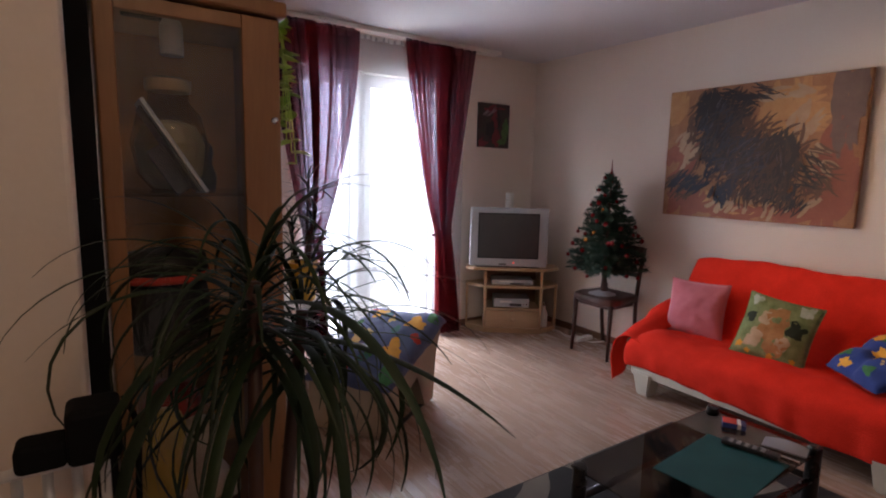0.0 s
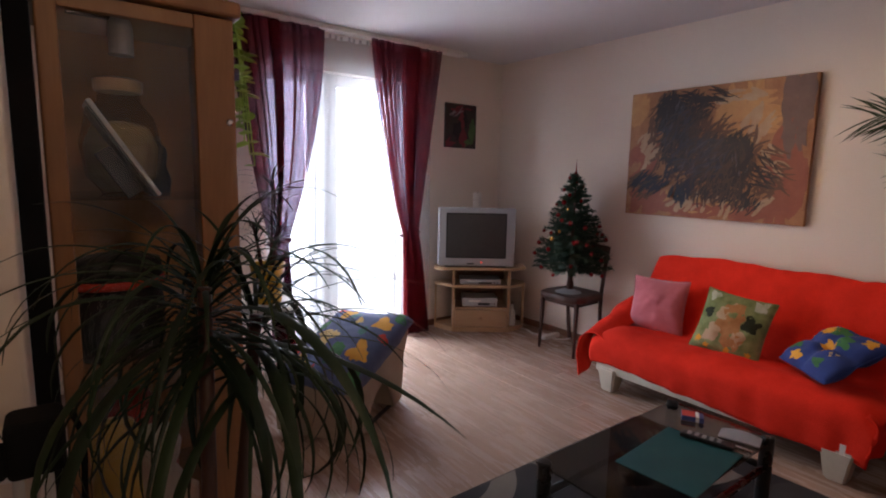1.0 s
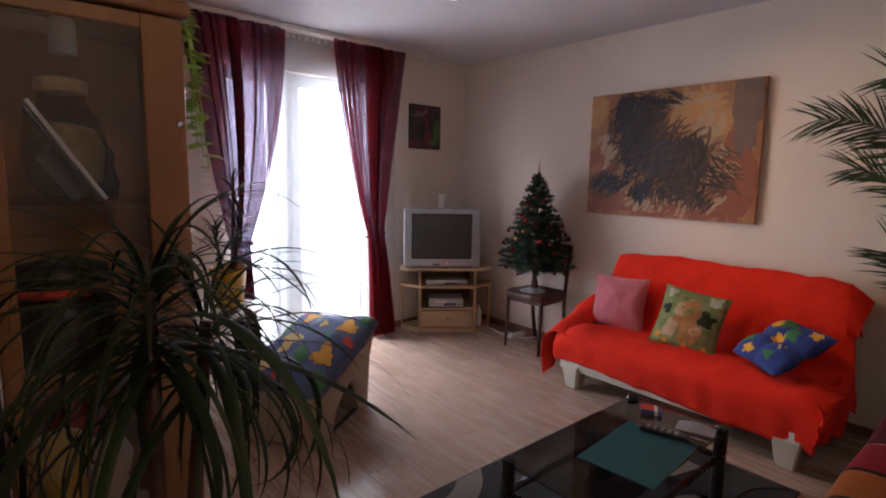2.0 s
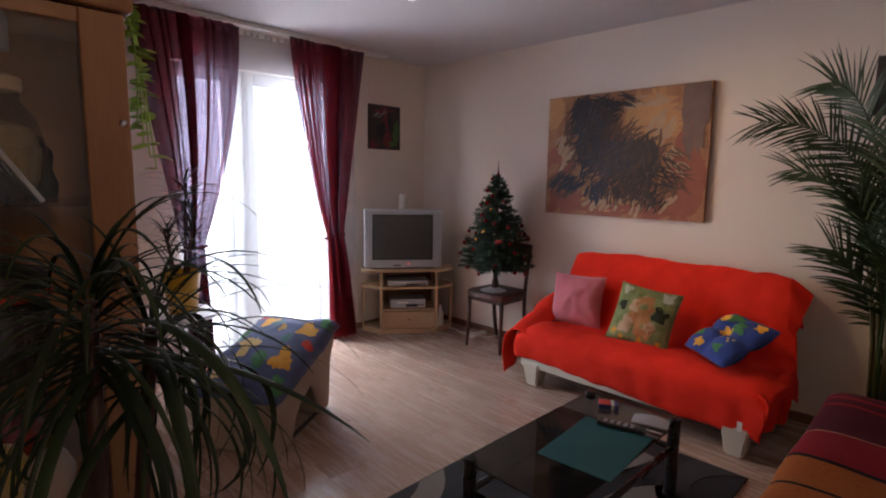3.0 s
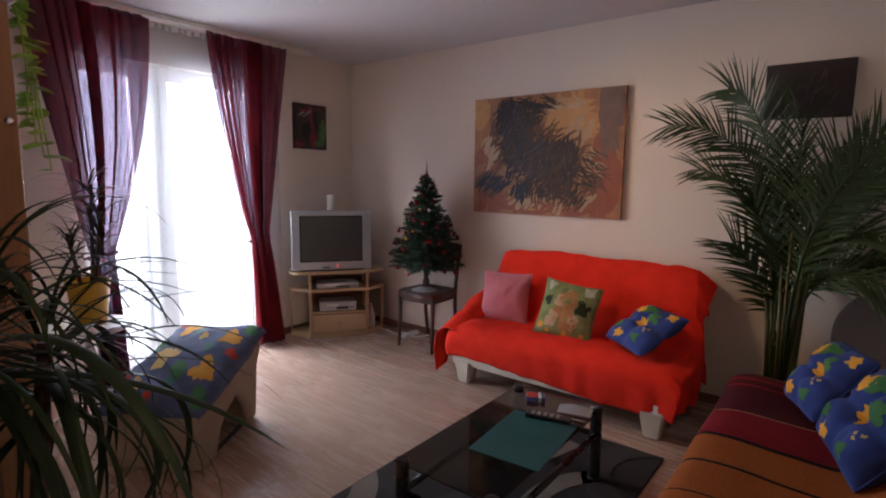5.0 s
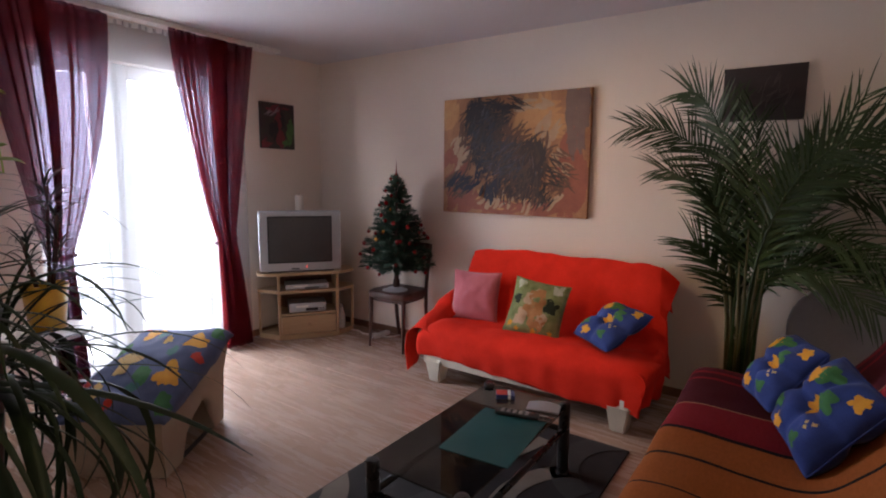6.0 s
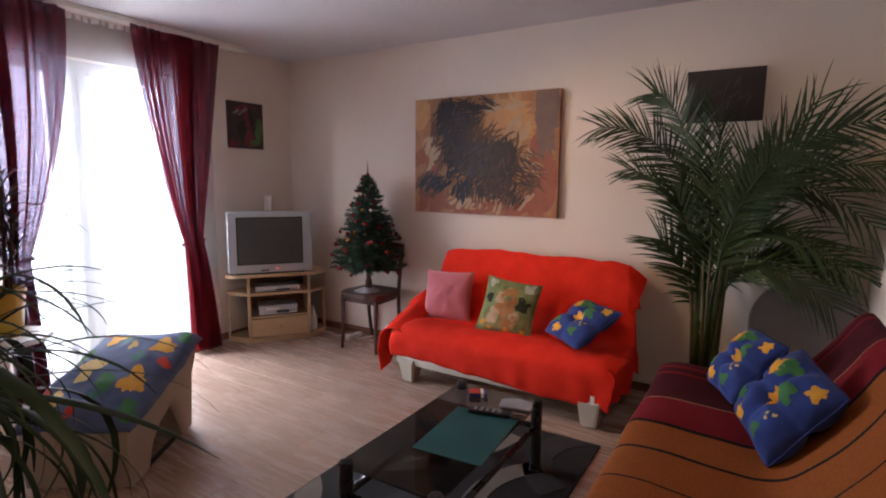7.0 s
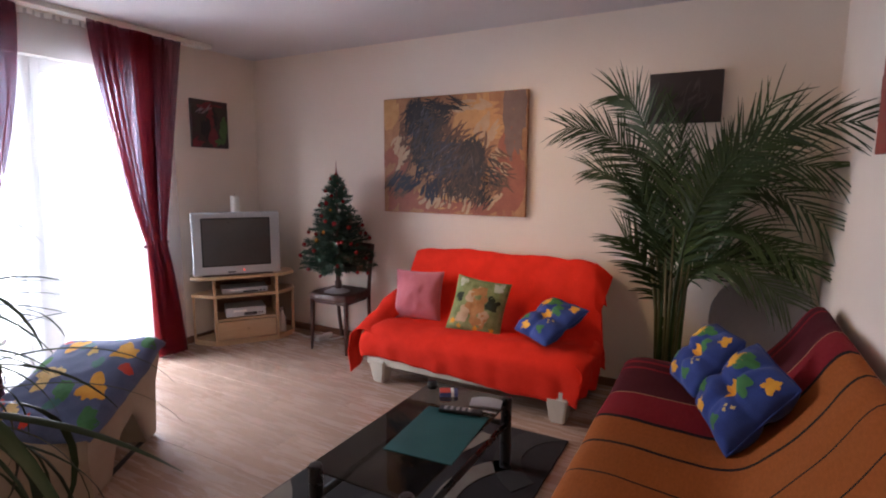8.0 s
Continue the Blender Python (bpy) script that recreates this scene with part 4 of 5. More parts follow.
# ---- rug and glass table ----
RUGD = material("dark_rug_pile", (0.017, 0.012, 0.012), 1.0, (0.011, 0.008, 0.008), 9, 300, 0.6)
RUGG = material("grey_rug_pile", (0.032, 0.027, 0.025), 1.0, (0.024, 0.020, 0.019), 9, 300, 0.6)
RUGB = material("beige_rug_pile", (0.19, 0.155, 0.125), 1.0, (0.15, 0.12, 0.096), 9, 300, 0.6)
rug = thing("rug", pose(0, 0, 0), "dark brown rug with grey and beige curved bands", "rug")
part("woven_ground", box(0.05, 1.775, -0.325, 0.74, 0.0, 0.011, 0.003), RUGD, rug)


def band(cx, cy, r0, r1, a0, a1, mat):
    def at(u, v):
        a = radians(a0 + (a1 - a0) * u)
        r = r0 + (r1 - r0) * v
        return (min(1.765, max(0.06, cx + r * math.cos(a))), min(0.73, max(-0.315, cy + r * math.sin(a))), 0.0125)
    thick(part("woven_band", sheet(at, 28, 2), mat, rug), 0.002)


band(0.30, 0.10, 0.38, 0.50, -70, 75, RUGB)
band(1.75, 0.95, 0.78, 0.90, 185, 262, RUGB)
band(0.95, 0.75, 0.42, 0.54, 200, 345, RUGG)
band(1.52, -0.42, 0.26, 0.40, 25, 150, RUGG)
band(1.05, -0.42, 0.40, 0.50, 40, 150, RUGB)
band(1.60, 1.60, 0.90, 1.24, 264, 276, RUGB)
band(0.40, 0.95, 0.30, 0.42, 215, 330, RUGB)

table = thing("coffee_table", pose(0, 0, 0), "low smoked glass coffee table with round black legs on the rug", "table")
GX0, GX1, GY0, GY1, GZ = 0.43, 1.405, -0.145, 0.335, 0.345
part("glass_top", box(GX0 + 0.02, GX1, GY0 + 0.015, GY1 - 0.01, GZ, GZ + 0.009, 0.002), SMOKE, table, "smoked glass top")
for x, y in ((0.455, 0.285), (1.365, 0.30), (1.365, -0.115), (0.455, -0.115)):
    leg = part("leg", lathe([(0.026, 0.011), (0.027, 0.02), (0.027, 0.365), (0.024, 0.372), (0.012, 0.374)], 24, at=(x, y, 0)), BLACK, table, smooth=False)
    part("foot_ring", lathe([(0.030, 0.011), (0.030, 0.022), (0.028, 0.024)], 24, at=(x, y, 0)), DARKP, leg)
for y in (0.29, -0.115):
    part("rail", tube([(0.455, y, 0.235), (1.365, y, 0.235)], 0.014, 10), BLACK, table, smooth=True)
part("cross_bar", tube([(1.365, -0.115, 0.235), (1.365, 0.30, 0.235)], 0.014, 10), BLACK, table, smooth=True)
part("cross_bar", tube([(0.455, -0.115, 0.235), (0.455, 0.285, 0.235)], 0.014, 10), BLACK, table, smooth=True)
mat_ob = thing("table_mat", pose(0.92, 0.017, GZ + 0.009, 0, 0, 4.5), "dark teal rectangular mat on the glass table", "mat")
part("sheet_of_felt", box(-0.216, 0.216, -0.150, 0.150, 0.0, 0.004, 0.0015), MAT, mat_ob)
remote = thing("remote_control", pose(1.13, 0.02, GZ + 0.013, 0, 0, -76), "black remote control on the teal mat", "remote control")
body = part("casing", box(-0.10, 0.10, -0.024, 0.024, 0.0, 0.018, 0.006), DARKP, remote)
for i in range(5):
    for j in range(2):
        part("button", box(-0.075 + i * 0.028, -0.060 + i * 0.028, -0.015 + j * 0.018, -0.003 + j * 0.018, 0.017, 0.020, 0.001), GREYD, body)
pack = thing("small_packet", pose(1.29, 0.165, GZ + 0.009, 0, 0, -60), "small red, white and blue packet on the glass table", "packet")
part("carton", box(-0.045, 0.045, -0.03, 0.03, 0.0, 0.022, 0.002), material("blue_card", (0.05, 0.07, 0.22), 0.5), pack)
part("lid_flap", box(-0.044, 0.010, -0.0295, 0.0295, 0.0222, 0.025, 0.001), SCARLET, pack, "red flap")
part("white_band", box(0.012, 0.026, -0.0305, 0.0305, 0.001, 0.0245, 0.001), WHITE, pack, "white band")
paper = thing("folded_paper", pose(1.275, -0.045, GZ + 0.009, 0, 0, -75), "folded grey-white papers lying on the glass table", "paper")
part("leaflet", sheet(lambda u, v: (-0.075 + 0.15 * u, -0.042 + 0.084 * v, 0.006 + 0.012 * math.sin(u * 3.1) * v), 10, 6), GREYD, paper)
thick(paper.children[0], 0.006)
pen = thing("metal_pen", pose(1.19, -0.055, GZ + 0.015, 0, 0, 94), "thin chrome pen beside the papers on the table", "pen")
part("barrel", tube([(-0.075, 0, 0), (0.055, 0, 0), (0.075, 0, 0)], [0.005, 0.005, 0.001], 10), CHROME, pen, smooth=True)

# ---- lounger end with the quilt ----
OTM = pose(0.235, 1.385, 0, 0, 0, 33.9)
lounger = thing("footstool", OTM, "beige upholstered footstool with an arched opening between its feet", "footstool")
outline = [(0.0, 0.012), (0.15, 0.012), (0.20, 0.13), (0.27, 0.19), (0.40, 0.24), (0.47, 0.22), (0.50, 0.012), (0.62, 0.012), (0.655, 0.30), (0.72, 0.42), (0.70, 0.465), (0.3, 0.375), (-0.01, 0.31), (-0.02, 0.2)]
bm = bmesh.new()
a_ = [bm.verts.new((x, 0.0, z)) for x, z in outline]
b_ = [bm.verts.new((x, 0.47, z)) for x, z in outline]
bm.faces.new(a_)
bm.faces.new(b_[::-1])
for i in range(len(outline)):
    j = (i + 1) % len(outline)
    bm.faces.new((a_[i], b_[i], b_[j], a_[j]))
bmesh.ops.triangulate(bm, faces=[f for f in bm.faces if len(f.verts) > 4])
part("upholstered_body", bm, LINEN, lounger)
for y in (0.03, 0.44):
    part("runner", box(0.01, 0.61, y - 0.012, y + 0.012, 0.0, 0.012, 0.003), DARKP, lounger)


def quilt(u, v):
    x, y = -0.035 + 0.79 * u, -0.03 + 0.53 * v
    z = 0.325 + 0.245 * max(0, x) + 0.085 * (math.sin(math.pi * min(1, max(0, u))) * math.sin(math.pi * min(1, max(0, v)))) ** 0.5
    e = max(0, 1 - min(u, 1 - u, v, 1 - v) / 0.07)
    z -= 0.03 * e ** 2
    n = 0.018 * noise.noise(Vector((x * 5, y * 5, 2))) + 0.007 * noise.noise(Vector((x * 14, y * 14, 5)))
    return Vector((x + n * 0.4, y + n * 0.3, z + n))


cover = thing("quilt", OTM, "blue quilt with yellow tulips and red flowers on the footstool", "quilt")
thick(part("quilted_cloth", sheet(quilt, 48, 36), QUILT, cover, "", True), 0.022, -1)
lift = Vector((0, 0, 0.0022))
for name, pm, items in (("printed_tulip", YELLOW, ((0.30, 0.20, 0.125, 3, 0.2), (0.70, 0.20, 0.115, 3, 0.5), (0.80, 0.74, 0.11, 3, 1.1))),
                        ("printed_tulip", PALEY, ((0.42, 0.68, 0.125, 3, 0.9), (0.66, 0.47, 0.05, 3, 0.4), (0.14, 0.75, 0.09, 3, 0.3))),
                        ("printed_leaf", GREEN, ((0.10, 0.10, 0.10, 2, 0.8), (0.88, 0.10, 0.09, 2, 0.5), (0.28, 0.44, 0.10, 2, 1.0), (0.57, 0.86, 0.09, 2, 0.2))),
                        ("printed_leaf", TEALG, ((0.52, 0.32, 0.07, 2, 0.4), (0.75, 0.60, 0.08, 2, 0.9), (0.18, 0.45, 0.06, 2, 1.9), (0.9, 0.4, 0.05, 2, 0.1))),
                        ("printed_bud", SCARLET, ((0.53, 0.09, 0.06, 3, 0.1), (0.22, 0.90, 0.05, 3, 0.6), (0.88, 0.88, 0.04, 3, 0.6), (0.06, 0.55, 0.045, 3, 0.2)))):
    for it in items:
        bm = bmesh.new()
        flower(bm, quilt, *it, lift, 1.0)
        part(name, bm, pm, cover, smooth=True)

# ---- side table and potted plant by the window ----
st = thing("side_table", pose(0.15, 2.45, 0), "white round side table by the window", "table")
part("tabletop", lathe([(0.21, 0.535), (0.222, 0.542), (0.222, 0.556), (0.215, 0.562)], 40), WHITE, st)
part("column", lathe([(0.03, 0.02), (0.022, 0.05), (0.022, 0.50), (0.05, 0.535)], 20), WHITE, st)
for k in range(3):
    a = radians(40 + 120 * k)
    part("foot", tube(rounded([(0.01 * math.cos(a), 0.01 * math.sin(a), 0.12), (0.10 * math.cos(a), 0.10 * math.sin(a), 0.07), (0.19 * math.cos(a), 0.19 * math.sin(a), 0.012)]), 0.012, 8), WHITE, st, smooth=True)


def strap_leaf(base, az, rise, length, width, droop, twist, bm=None, steps=12):
    """A long leaf that arches over, with a shallow keel."""
    bm = bm or bmesh.new()
    p, row = Vector(base), []
    for k in range(steps + 1):
        s = k / steps
        e = rise - droop * s ** 1.3
        d = Vector((math.cos(az) * math.cos(e), math.sin(az) * math.cos(e), math.sin(e)))
        side = Vector((-math.sin(az + twist * s), math.cos(az + twist * s), 0.25 * twist * s)).normalized()
        nrm = side.cross(d)
        w = width * (0.35 + 0.65 * math.sin(math.pi * min(1, 0.12 + 0.55 * s ** 0.8))) * (1 - s ** 3) * 0.5 + 0.0006
        row.append((bm.verts.new(p - side * w + nrm * w * 0.35), bm.verts.new(p), bm.verts.new(p + side * w + nrm * w * 0.35)))
        p = p + d * (length / steps)
    for a, b in zip(row, row[1:]):
        bm.faces.new((a[0], a[1], b[1], b[0]))
        bm.faces.new((a[1], a[2], b[2], b[1]))
    return bm


pot = thing("potted_dracaena", pose(0.165, 2.45, 0.562), "thin-leaved dracaena in a yellow pot on the side table", "plant")
part("pot", lathe([(0.078, 0.0), (0.082, 0.005), (0.108, 0.235), (0.112, 0.24), (0.112, 0.26), (0.10, 0.26), (0.096, 0.19)], 28), CLAY, pot, "yellow glazed pot", True)
part("soil", lathe([(0.02, 0.185), (0.097, 0.19)], 20), SOIL, pot)
rnd = random.Random(8)
for k, (x, y, h) in enumerate(((0.025, 0.0, 0.80), (-0.04, 0.02, 0.52), (0.04, -0.02, 0.64))):
    part("stem", tube([(x * 0.6, y * 0.6, 0.18), (x * 1.2, y, 0.35), (x * 2, y, h)], [0.013, 0.011, 0.008], 8), MAHOG, pot, smooth=True)
    for i in range(30):
        b = (x * (1 + h) + rnd.uniform(-0.01, 0.01), y, h * rnd.uniform(0.55, 1.02))
        part("leaf", strap_leaf(b, rnd.uniform(0, 6.28), rnd.uniform(0.5, 1.4), rnd.uniform(0.16, 0.30), 0.011, rnd.uniform(0.9, 2.1), rnd.uniform(-0.4, 0.4), steps=8), LEAF, pot, smooth=True)

# ---- big palm in the corner ----
palm = thing("areca_palm", pose(2.46, -0.74, 0), "tall bushy green palm in a pot behind the daybed", "plant")
part("pot", lathe([(0.11, 0.0), (0.13, 0.02), (0.155, 0.24), (0.165, 0.25), (0.165, 0.28), (0.15, 0.28), (0.145, 0.25)], 28), TERRA, palm, "terracotta pot", True)
part("soil", lathe([(0.02, 0.245), (0.146, 0.25)], 20), SOIL, palm)
rnd = random.Random(21)


def frond(base, mid, tip, leaf_len, pairs, seed):
    r = random.Random(seed)
    p0, p1, p2 = Vector(base), Vector(mid), Vector(tip)
    bez = lambda s: p0 * (1 - s) ** 2 + p1 * 2 * s * (1 - s) + p2 * s * s
    bm = tube([bez(k / 16) for k in range(17)], [0.0085 * (1 - 0.85 * k / 16) + 0.001 for k in range(17)], 5)
    phi = r.choice((-1, 1)) * r.uniform(0.75, 1.2)
    for i in range(pairs):
        s = 0.40 + 0.60 * i / (pairs - 1)
        p = bez(s)
        d = (bez(min(1, s + 0.02)) - bez(s - 0.02)).normalized()
        flat = d.cross(Vector((0, 0, 1)))
        flat = flat.normalized() if flat.length > 0.05 else Vector((0, 1, 0))
        upward = flat.cross(d)
        side = flat * math.cos(phi) + upward * math.sin(phi)
        nrm = side.cross(d)
        f = (s - 0.40) / 0.60
        ln = leaf_len * (0.55 + 0.75 * math.sin(math.pi * min(1, 0.22 + 0.54 * f))) * 0.8
        for sg in (-1, 1):
            a = r.uniform(0.72, 0.98) - 0.30 * f
            way = (d * math.cos(a) + side * sg * math.sin(a) + nrm * r.uniform(-0.05, 0.22)).normalized()
            wd = r.uniform(0.0055, 0.0085) * (1 - 0.3 * f)
            q, row = p.copy(), []
            l2 = ln * r.uniform(0.85, 1.1)
            for k in range(5):
                u = k / 4
                w = wd * (0.45 + 0.55 * math.sin(math.pi * min(1, 0.2 + u * 0.65))) * (1 - u ** 3) + 0.0004
                ac = way.cross(nrm).normalized()
                row.append((bm.verts.new(q - ac * w), bm.verts.new(q + ac * w)))
                way = (way + Vector((0, 0, -0.06 - 0.07 * r.random()))).normalized()
                q = q + way * (l2 / 4)
            for x, y in zip(row, row[1:]):
                bm.faces.new((x[0], x[1], y[1], y[0]))
    return bm


# control point and tip relative to the pot: out from the wall, along it, height
FRONDS = (((-0.05, -0.045, 1.75), (-0.05, 0.66, 1.75)), ((-0.04, 0.06, 1.82), (-0.04, 0.36, 1.93)), ((-0.05, 0.0, 1.38), (-0.06, 0.48, 1.49)),
          ((-0.05, 0.0, 1.15), (-0.04, 0.01, 1.74)), ((-0.05, 0.10, 1.06), (-0.06, -0.43, 1.84)),
          ((-0.20, 0.05, 1.76), (-0.66, -0.70, 1.67)), ((-0.10, 0.0, 1.68), (-0.24, -0.68, 1.485)), ((-0.10, 0.05, 1.90), (-0.24, -0.68, 1.22)),
          ((-0.06, 0.05, 1.62), (-0.10, -0.66, 0.96)), ((-0.05, -0.05, 1.26), (-0.06, -0.59, 0.99)), ((-0.10, 0.0, 1.32), (-0.16, -0.56, 0.80)),
          ((-0.12, 0.0, 1.10), (-0.14, -0.15, 1.58)), ((-0.04, 0.05, 0.95), (-0.06, 0.20, 1.36)),
          ((-0.02, 0.08, 0.92), (-0.02, 0.28, 1.07)), ((-0.06, 0.02, 1.25), (-0.08, 0.12, 1.66)), ((0.0, -0.06, 1.20), (0.02, -0.26, 1.60)),
          ((-0.05, 0.0, 1.45), (-0.06, -0.50, 1.66)))
for k, (mid, tip) in enumerate(FRONDS):
    b = (rnd.uniform(-0.07, 0.07), rnd.uniform(-0.08, 0.08), 0.24)
    part("frond", frond(b, mid, tip, 0.24 if k < 3 else 0.265, 42 if k < 3 else 34, k), PALM, palm, smooth=False)
for k in range(16):
    a, r = rnd.uniform(0, 6.28), rnd.uniform(0.02, 0.10)
    x, y, h = r * math.cos(a), r * math.sin(a) * 1.1, rnd.uniform(0.65, 1.15)
    part("cane", tube([(x, y, 0.24), (x * 1.3, y * 1.3, 0.24 + h * 0.5), (x * 2.0, y * 2.2, 0.24 + h)], [0.010, 0.008, 0.004], 6), CANE, palm, smooth=True)

# ---- display cabinet ----
CX0, CX1, CY0, CY1, CTOP = -0.948, -0.632, 0.20, 0.54, 1.735
cab = thing("display_cabinet", pose(0, 0, 0), "tall alder display cabinet with a glass door and full shelves", "cabinet")
part("side_panel", box(CX0, CX0 + 0.018, CY0 + 0.022, CY1, 0.0, CTOP - 0.03, 0.002), ALDER, cab)
part("side_panel", box(CX1 - 0.018, CX1, CY0 + 0.022, CY1, 0.0, CTOP - 0.03, 0.002), ALDER, cab)
part("back_board", box(CX0 + 0.018, CX1 - 0.018, CY1 - 0.008, CY1, 0.05, CTOP - 0.03), ALDER_LIT, cab)
part("cornice", box(CX0 - 0.012, CX1 + 0.012, CY0 - 0.014, CY1, CTOP - 0.03, CTOP, 0.006), ALDER, cab)
part("plinth", box(CX0 + 0.018, CX1 - 0.018, CY0 + 0.03, CY1 - 0.008, 0.0, 0.05), ALDER, cab)
for z in (0.67, 1.01, 1.350):
    part("shelf", box(CX0 + 0.02, CX1 - 0.02, CY0 + 0.03, CY1 - 0.01, z, z + 0.007, 0.001), CABGLASS if z > 1.2 else ALDER, cab)
door = part("door", box(CX0 + 0.001, CX0 + 0.032, CY0, CY0 + 0.021, 0.05, CTOP - 0.032, 0.003), ALDER, cab)
part("stile", box(CX1 - 0.074, CX1 - 0.001, CY0, CY0 + 0.021, 0.05, CTOP - 0.032, 0.003), ALDER, door)
part("lower_rail", box(CX0 + 0.032, CX1 - 0.074, CY0 + 0.001, CY0 + 0.020, 0.05, 0.13, 0.002), ALDER, door)
part("upper_rail", box(CX0 + 0.032, CX1 - 0.074, CY0 + 0.001, CY0 + 0.020, CTOP - 0.06, CTOP - 0.033, 0.002), ALDER, door)
part("door_glass", box(CX0 + 0.030, CX1 - 0.072, CY0 + 0.009, CY0 + 0.013, 0.128, CTOP - 0.058), CABGLASS, door, "clear glass pane")
part("lock", lathe([(0.007, 0), (0.007, 0.004), (0.004, 0.007)], 14), CHROME, door, "small bright lock").matrix_local = pose(CX1 - 0.014, CY0 + 0.001, 1.505, 90)
lampc = thing("cabinet_spotlight", pose(-0.825, 0.33, CTOP - 0.030), "small unlit grey spotlight under the cabinet top", "spotlight")
part("arm", box(-0.075, 0.0, -0.012, 0.0, -0.012, 0.0, 0.002), DARKP, lampc)
part("housing", lathe([(0.022, -0.075), (0.022, -0.02), (0.017, -0.006)], 20, at=(0.012, -0.005, 0)), SILVER, lampc)
jar = thing("glass_jar", pose(-0.815, 0.40, 1.357), "round glass jar with a lid on the cabinet shelf", "jar")
part("bowl", lathe([(0.04, 0.0), (0.068, 0.035), (0.078, 0.10), (0.064, 0.16), (0.04, 0.19), (0.04, 0.212)], 26), glass("jar_glass", (0.80, 0.80, 0.72)), jar, smooth=True)
part("lid", lathe([(0.044, 0.21), (0.046, 0.216), (0.046, 0.234), (0.03, 0.24)], 24), BEECH_H, jar, "pale wooden lid")
part("contents", lathe([(0.038, 0.004), (0.062, 0.035), (0.070, 0.10), (0.052, 0.14), (0.02, 0.15)], 20), material("dried_petals", (0.50, 0.42, 0.24), 0.9, (0.34, 0.22, 0.12), 50, 120, 0.5), jar)
pf = thing("photo_frame", pose(-0.772, 0.275, 1.357, 0, -32, 0), "silver photo frame seen from the side on the shelf", "photo frame")
part("frame", box(-0.0045, 0.0045, -0.05, 0.06, 0.002, 0.205, 0.002), SILVER, pf)
part("backing", box(-0.010, -0.0065, -0.045, 0.055, 0.01, 0.195), DARKP, pf)
part("easel_back", box(-0.045, -0.012, 0.0, 0.006, 0.02, 0.12, 0.002), DARKP, pf)
fig = thing("small_ornament", pose(-0.745, 0.42, 1.357), "small dark ornament with a shiny top on the shelf", "ornament")
part("figure", lathe([(0.022, 0), (0.026, 0.03), (0.016, 0.06), (0.02, 0.085), (0.018, 0.10), (0.006, 0.112)], 18), DARKP, fig, smooth=True)
part("knob", lathe([(0.003, 0.110), (0.009, 0.118), (0.003, 0.127)], 14), CHROME, fig, smooth=True)
bag = thing("black_bag", pose(-0.845, 0.36, 1.017), "soft black bag with a red trim on the cabinet shelf", "bag")
part("pouch", lathe([(0.075, 0), (0.088, 0.03), (0.09, 0.11), (0.082, 0.15), (0.09, 0.175), (0.085, 0.205), (0.04, 0.215)], 22), DARKP, bag, smooth=True)
part("trim", lathe([(0.091, 0.152), (0.093, 0.160), (0.091, 0.168)], 22), SCARLET, bag, "red trim", True)
for x, y, z, s, c, lab in ((-0.872, 0.30, 0.677, 1.1, (0.62, 0.40, 0.06), "yellow plush toy sitting on the lower cabinet shelf"),
                           (-0.795, 0.29, 0.677, 0.95, (0.70, 0.60, 0.48), "cream plush toy sitting on the lower cabinet shelf"),
                           (-0.835, 0.41, 0.677, 1.22, (0.50, 0.05, 0.04), "red plush toy behind two others in the cabinet")):
    toy = thing("plush_toy", pose(x, y, z), lab, "plush toy")
    bm = lathe([(0.03 * s, 0), (0.055 * s, 0.02 * s), (0.058 * s, 0.06 * s), (0.035 * s, 0.10 * s), (0.045 * s, 0.125 * s), (0.05 * s, 0.155 * s), (0.035 * s, 0.19 * s), (0.008, 0.20 * s)], 18)
    for sx in (-1, 1):
        lathe([(0.004, -0.03 * s), (0.022 * s, -0.015 * s), (0.022 * s, 0.02 * s), (0.004, 0.035 * s)], 12, bm, (sx * 0.055 * s, -0.03, 0.03 * s))
    part("plush_body", bm, material("plush_pile", c, 1.0, tuple(v * 0.7 for v in c), 20, 200, 0.6, sheen=0.4), toy, smooth=True)

vine = thing("hanging_vine", pose(-0.685, 0.45, CTOP), "light green trailing vine in a small pot on the cabinet", "plant")
part("pot", lathe([(0.03, 0), (0.042, 0.07), (0.045, 0.075), (0.04, 0.075)], 20), TERRA, vine)
rnd = random.Random(5)
for k in range(4):
    line = rounded([(0, 0, 0.07), (0.07 + 0.01 * k, -0.03 + 0.02 * k, 0.10), (0.125 + 0.008 * k, -0.02 + 0.02 * k, 0.02), (0.13 + 0.01 * k, -0.02 + 0.02 * k, -0.12), (0.125 + 0.012 * k, -0.01, -0.22 - 0.03 * k)])
    part("stem", tube(line, 0.0018, 5), IVY, vine, smooth=True)
    for i in range(12):
        p = along(line, min(1, 0.25 + 0.75 * (i + rnd.uniform(-0.4, 0.4)) / 11))
        az, l = rnd.uniform(0, 6.28), rnd.uniform(0.028, 0.05)
        part("leaf", strap_leaf(p, az, rnd.uniform(-0.3, 0.6), l, l * 0.85, rnd.uniform(0.4, 1.4), 0, steps=5), IVY, vine, smooth=True)

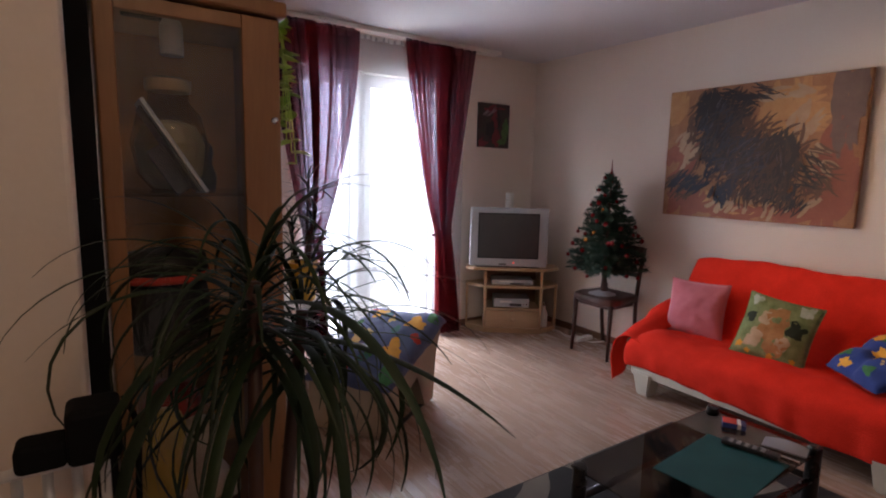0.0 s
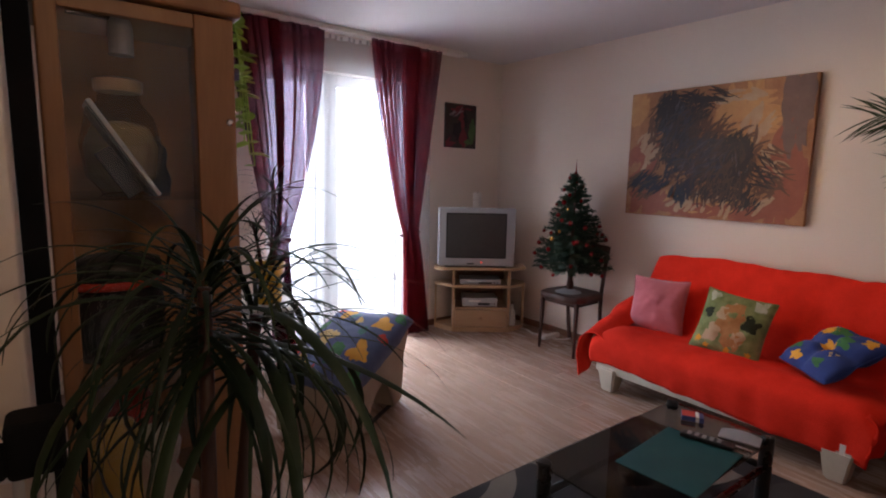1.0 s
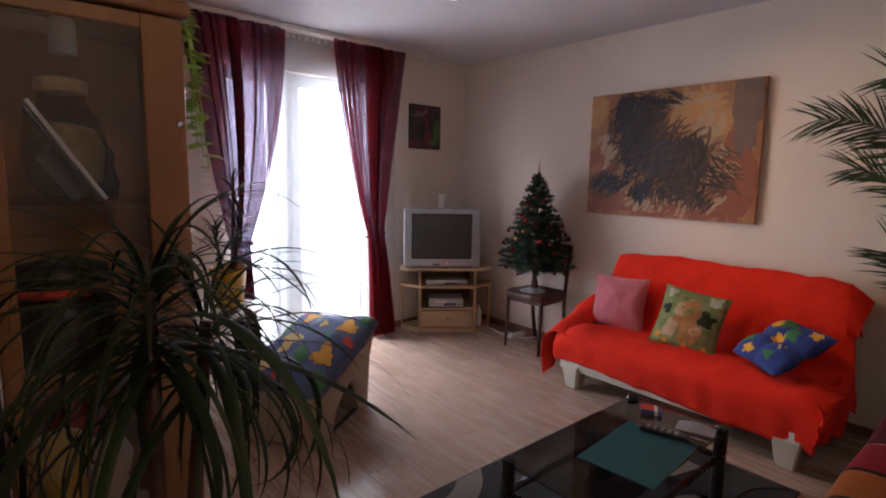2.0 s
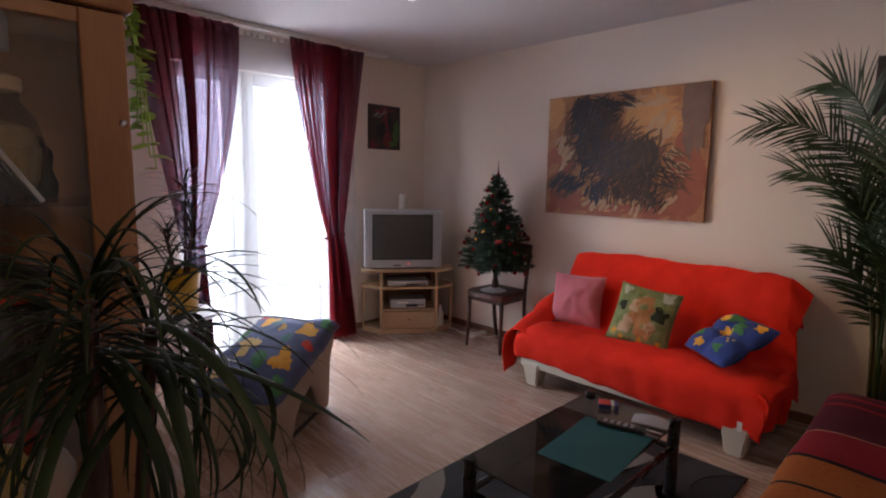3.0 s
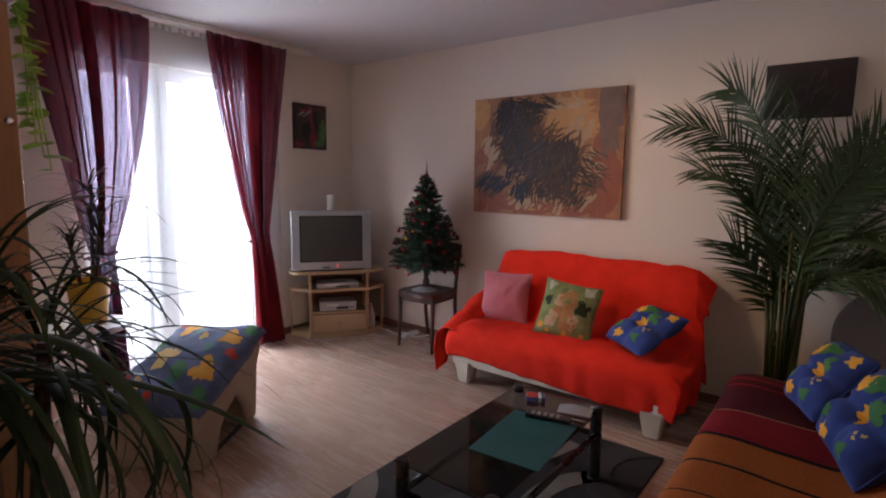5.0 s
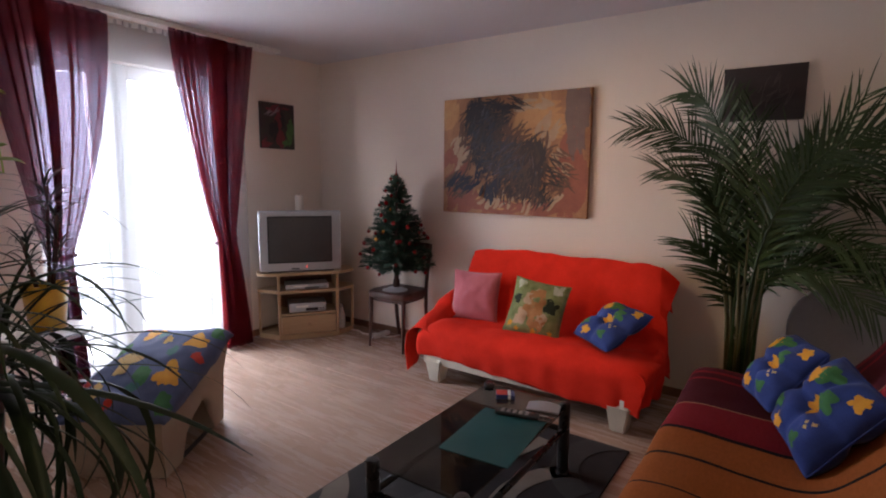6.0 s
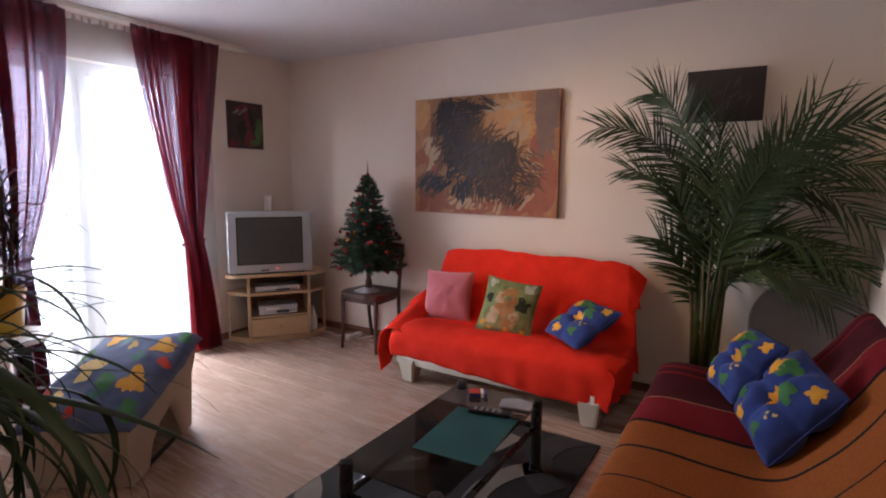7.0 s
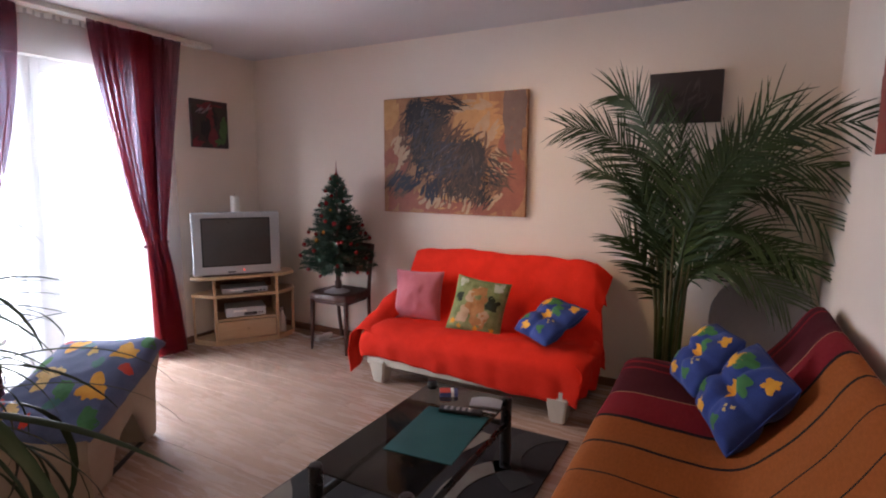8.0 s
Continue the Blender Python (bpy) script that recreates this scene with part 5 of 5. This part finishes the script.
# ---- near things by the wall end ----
# strip added to paint the deep shade between wall end and cabinet
tagged(part("trim", box(-0.985, -0.953, 0.12, 0.30, 0.0, 2.35, 0.002), CANVAS), "narrow black strip standing in for the shaded gap beside the cabinet", "trim", kind="structure")
rack = thing("drying_rack", pose(-1.03, -0.14, 0), "white slatted metal rack against the wall end", "rack")
for i in range(5):
    part("bar", tube([(-0.06 + 0.03 * i, 0, 0.0), (-0.06 + 0.03 * i, 0.01, 1.04)], 0.006, 8), WHITE, rack, smooth=True)
for z in (0.12, 1.035):
    part("cross_bar", tube([(-0.075, 0.005, z), (0.075, 0.005, z)], 0.007, 8), WHITE, rack, smooth=True)
pouch = thing("black_pouch", pose(-0.985, -0.15, 1.045), "black padded pouch resting on the white rack", "pouch")
part("body", box(-0.022, 0.036, -0.03, 0.03, 0.0, 0.070, 0.009, segments=3), CANVAS, pouch)
part("side_pocket", box(-0.072, -0.020, -0.025, 0.02, 0.002, 0.036, 0.008, segments=3), CANVAS, pouch)
part("strap", tube(rounded([(0.04, 0, 0.07), (0.055, -0.005, 0.03), (0.05, -0.01, -0.05), (0.05, 0, -0.12)]), 0.004, 6), CANVAS, pouch, smooth=True)
part("paper_tag", box(0.030, 0.062, -0.006, -0.004, -0.165, -0.115, 0.0008), WAX, pouch, "cream paper tag")

plant = thing("strap_leaf_plant", pose(-0.80, -0.16, 0), "large dark green strap-leaved plant in a floor pot", "plant")
part("pot", lathe([(0.09, 0.0), (0.10, 0.01), (0.125, 0.24), (0.13, 0.26), (0.12, 0.26), (0.115, 0.22)], 28), TERRA, plant, "terracotta pot", True)
part("soil", lathe([(0.02, 0.215), (0.117, 0.22)], 20), SOIL, plant)
rnd = random.Random(17)
for cx, cy, cz, count in ((0.01, -0.03, 1.255, 100), (0.085, 0.0, 1.20, 56)):
    part("stem", tube([(cx * 0.3, 0.0, 0.2), (cx * 0.4, cy * 0.5, 0.7), (cx, cy, cz)], [0.016, 0.012, 0.009], 10), MAHOG, plant, smooth=True)
    for i in range(count):
        low = i / count
        az = i * 2.39996 + rnd.uniform(-0.3, 0.3)
        rise = 0.95 - 1.35 * low + rnd.uniform(-0.3, 0.3)
        ln = rnd.uniform(0.14, 0.28) + 0.10 * low
        broad = low > 0.4 and i % 3 == 0
        wide = rnd.uniform(0.013, 0.018) if broad else rnd.uniform(0.0045, 0.0085)
        part("leaf", strap_leaf((cx + 0.012 * math.cos(az), cy + 0.012 * math.sin(az), cz + 0.03 - 0.12 * low), az, rise, ln + (0.10 if broad else 0), wide, rnd.uniform(0.8, 2.4) + (0.9 if broad else 0.2), rnd.uniform(-0.9, 0.9)), LEAF, plant, smooth=True)
part("leaf", strap_leaf((0.02, -0.04, 1.19), -1.02, 0.10, 0.37, 0.016, 0.75, 0.0), LEAF, plant, smooth=True)

# ---- ceiling lamp ----
clamp = thing("ceiling_lamp", pose(1.13, 1.41, HIGH), "small ceiling lamp with a white shade, lit", "lamp")
part("rose", lathe([(0.05, -0.02), (0.055, -0.004), (0.055, 0.0)], 24), WHITE, clamp)
part("stem", tube([(0, 0, -0.02), (0, 0, -0.06)], 0.008, 10), CHROME, clamp)
part("glass_shade", lathe([(0.010, -0.088), (0.026, -0.083), (0.036, -0.068), (0.026, -0.055), (0.01, -0.052)], 24), glow("lamp_glass", (1.0, 0.85, 0.66), 3.0), clamp, "glowing white glass shade", True)


# ---- floor boards ----
PLANK = vary(material("beech_strip", (0.44, 0.315, 0.25), 0.27, (0.36, 0.25, 0.195), 2.5, 30, 0.04, stretch=(1.2, 12, 1)), 0.96, 1.04)
nt = PLANK.node_tree
bs = nt.nodes["Principled BSDF"]
src = bs.inputs["Base Color"].links[0].from_socket
tc, brick, mx = nt.nodes.new("ShaderNodeTexCoord"), nt.nodes.new("ShaderNodeTexBrick"), nt.nodes.new("ShaderNodeMix")
info, shift = nt.nodes.new("ShaderNodeObjectInfo"), nt.nodes.new("ShaderNodeVectorMath")
shift.operation = "ADD"
nt.links.new(tc.outputs["Object"], shift.inputs[0])
nt.links.new(info.outputs["Random"], shift.inputs[1])
brick.inputs["Scale"].default_value, brick.inputs["Brick Width"].default_value, brick.inputs["Row Height"].default_value = 1.0, 0.43, 0.065
brick.inputs["Mortar Size"].default_value = 0.0008
brick.inputs["Color1"].default_value, brick.inputs["Color2"].default_value, brick.inputs["Mortar"].default_value = (0.80, 0.74, 0.70, 1), (1.06, 1.04, 1.02, 1), (0.70, 0.64, 0.60, 1)
mx.data_type, mx.blend_type = "RGBA", "MULTIPLY"
mx.inputs[0].default_value = 0.85
nt.links.new(shift.outputs[0], brick.inputs[0])
nt.links.new(src, mx.inputs[6])
nt.links.new(brick.outputs[0], mx.inputs[7])
nt.links.new(mx.outputs[2], bs.inputs["Base Color"])
PL, PW = 1.285, 0.195
mesh = None
row, x = 0, X0
while x < X1:
    y = Y0 - (row * 0.43) % PL
    wide = min(PW, X1 - x)
    while y < Y1 + 0.02:
        a, b = max(y, Y0), min(y + PL, Y1 + 0.02)
        if b - a > 0.02:
            if b - a > PL - 0.001 and wide == PW and mesh is not None:
                ob = new("plank", mesh)
                ob.parent = floor
            else:
                ob = part("plank", box(0.0003, b - a - 0.0003, 0.0003, wide - 0.0003, -0.009, 0.0, 0.0006, segments=1), PLANK, floor)
                if b - a > PL - 0.001 and wide == PW:
                    mesh = ob.data
            ob.matrix_local = pose(x + wide, a, 0, 0, 0, 90)
        y += PL
    x += PW
    row += 1
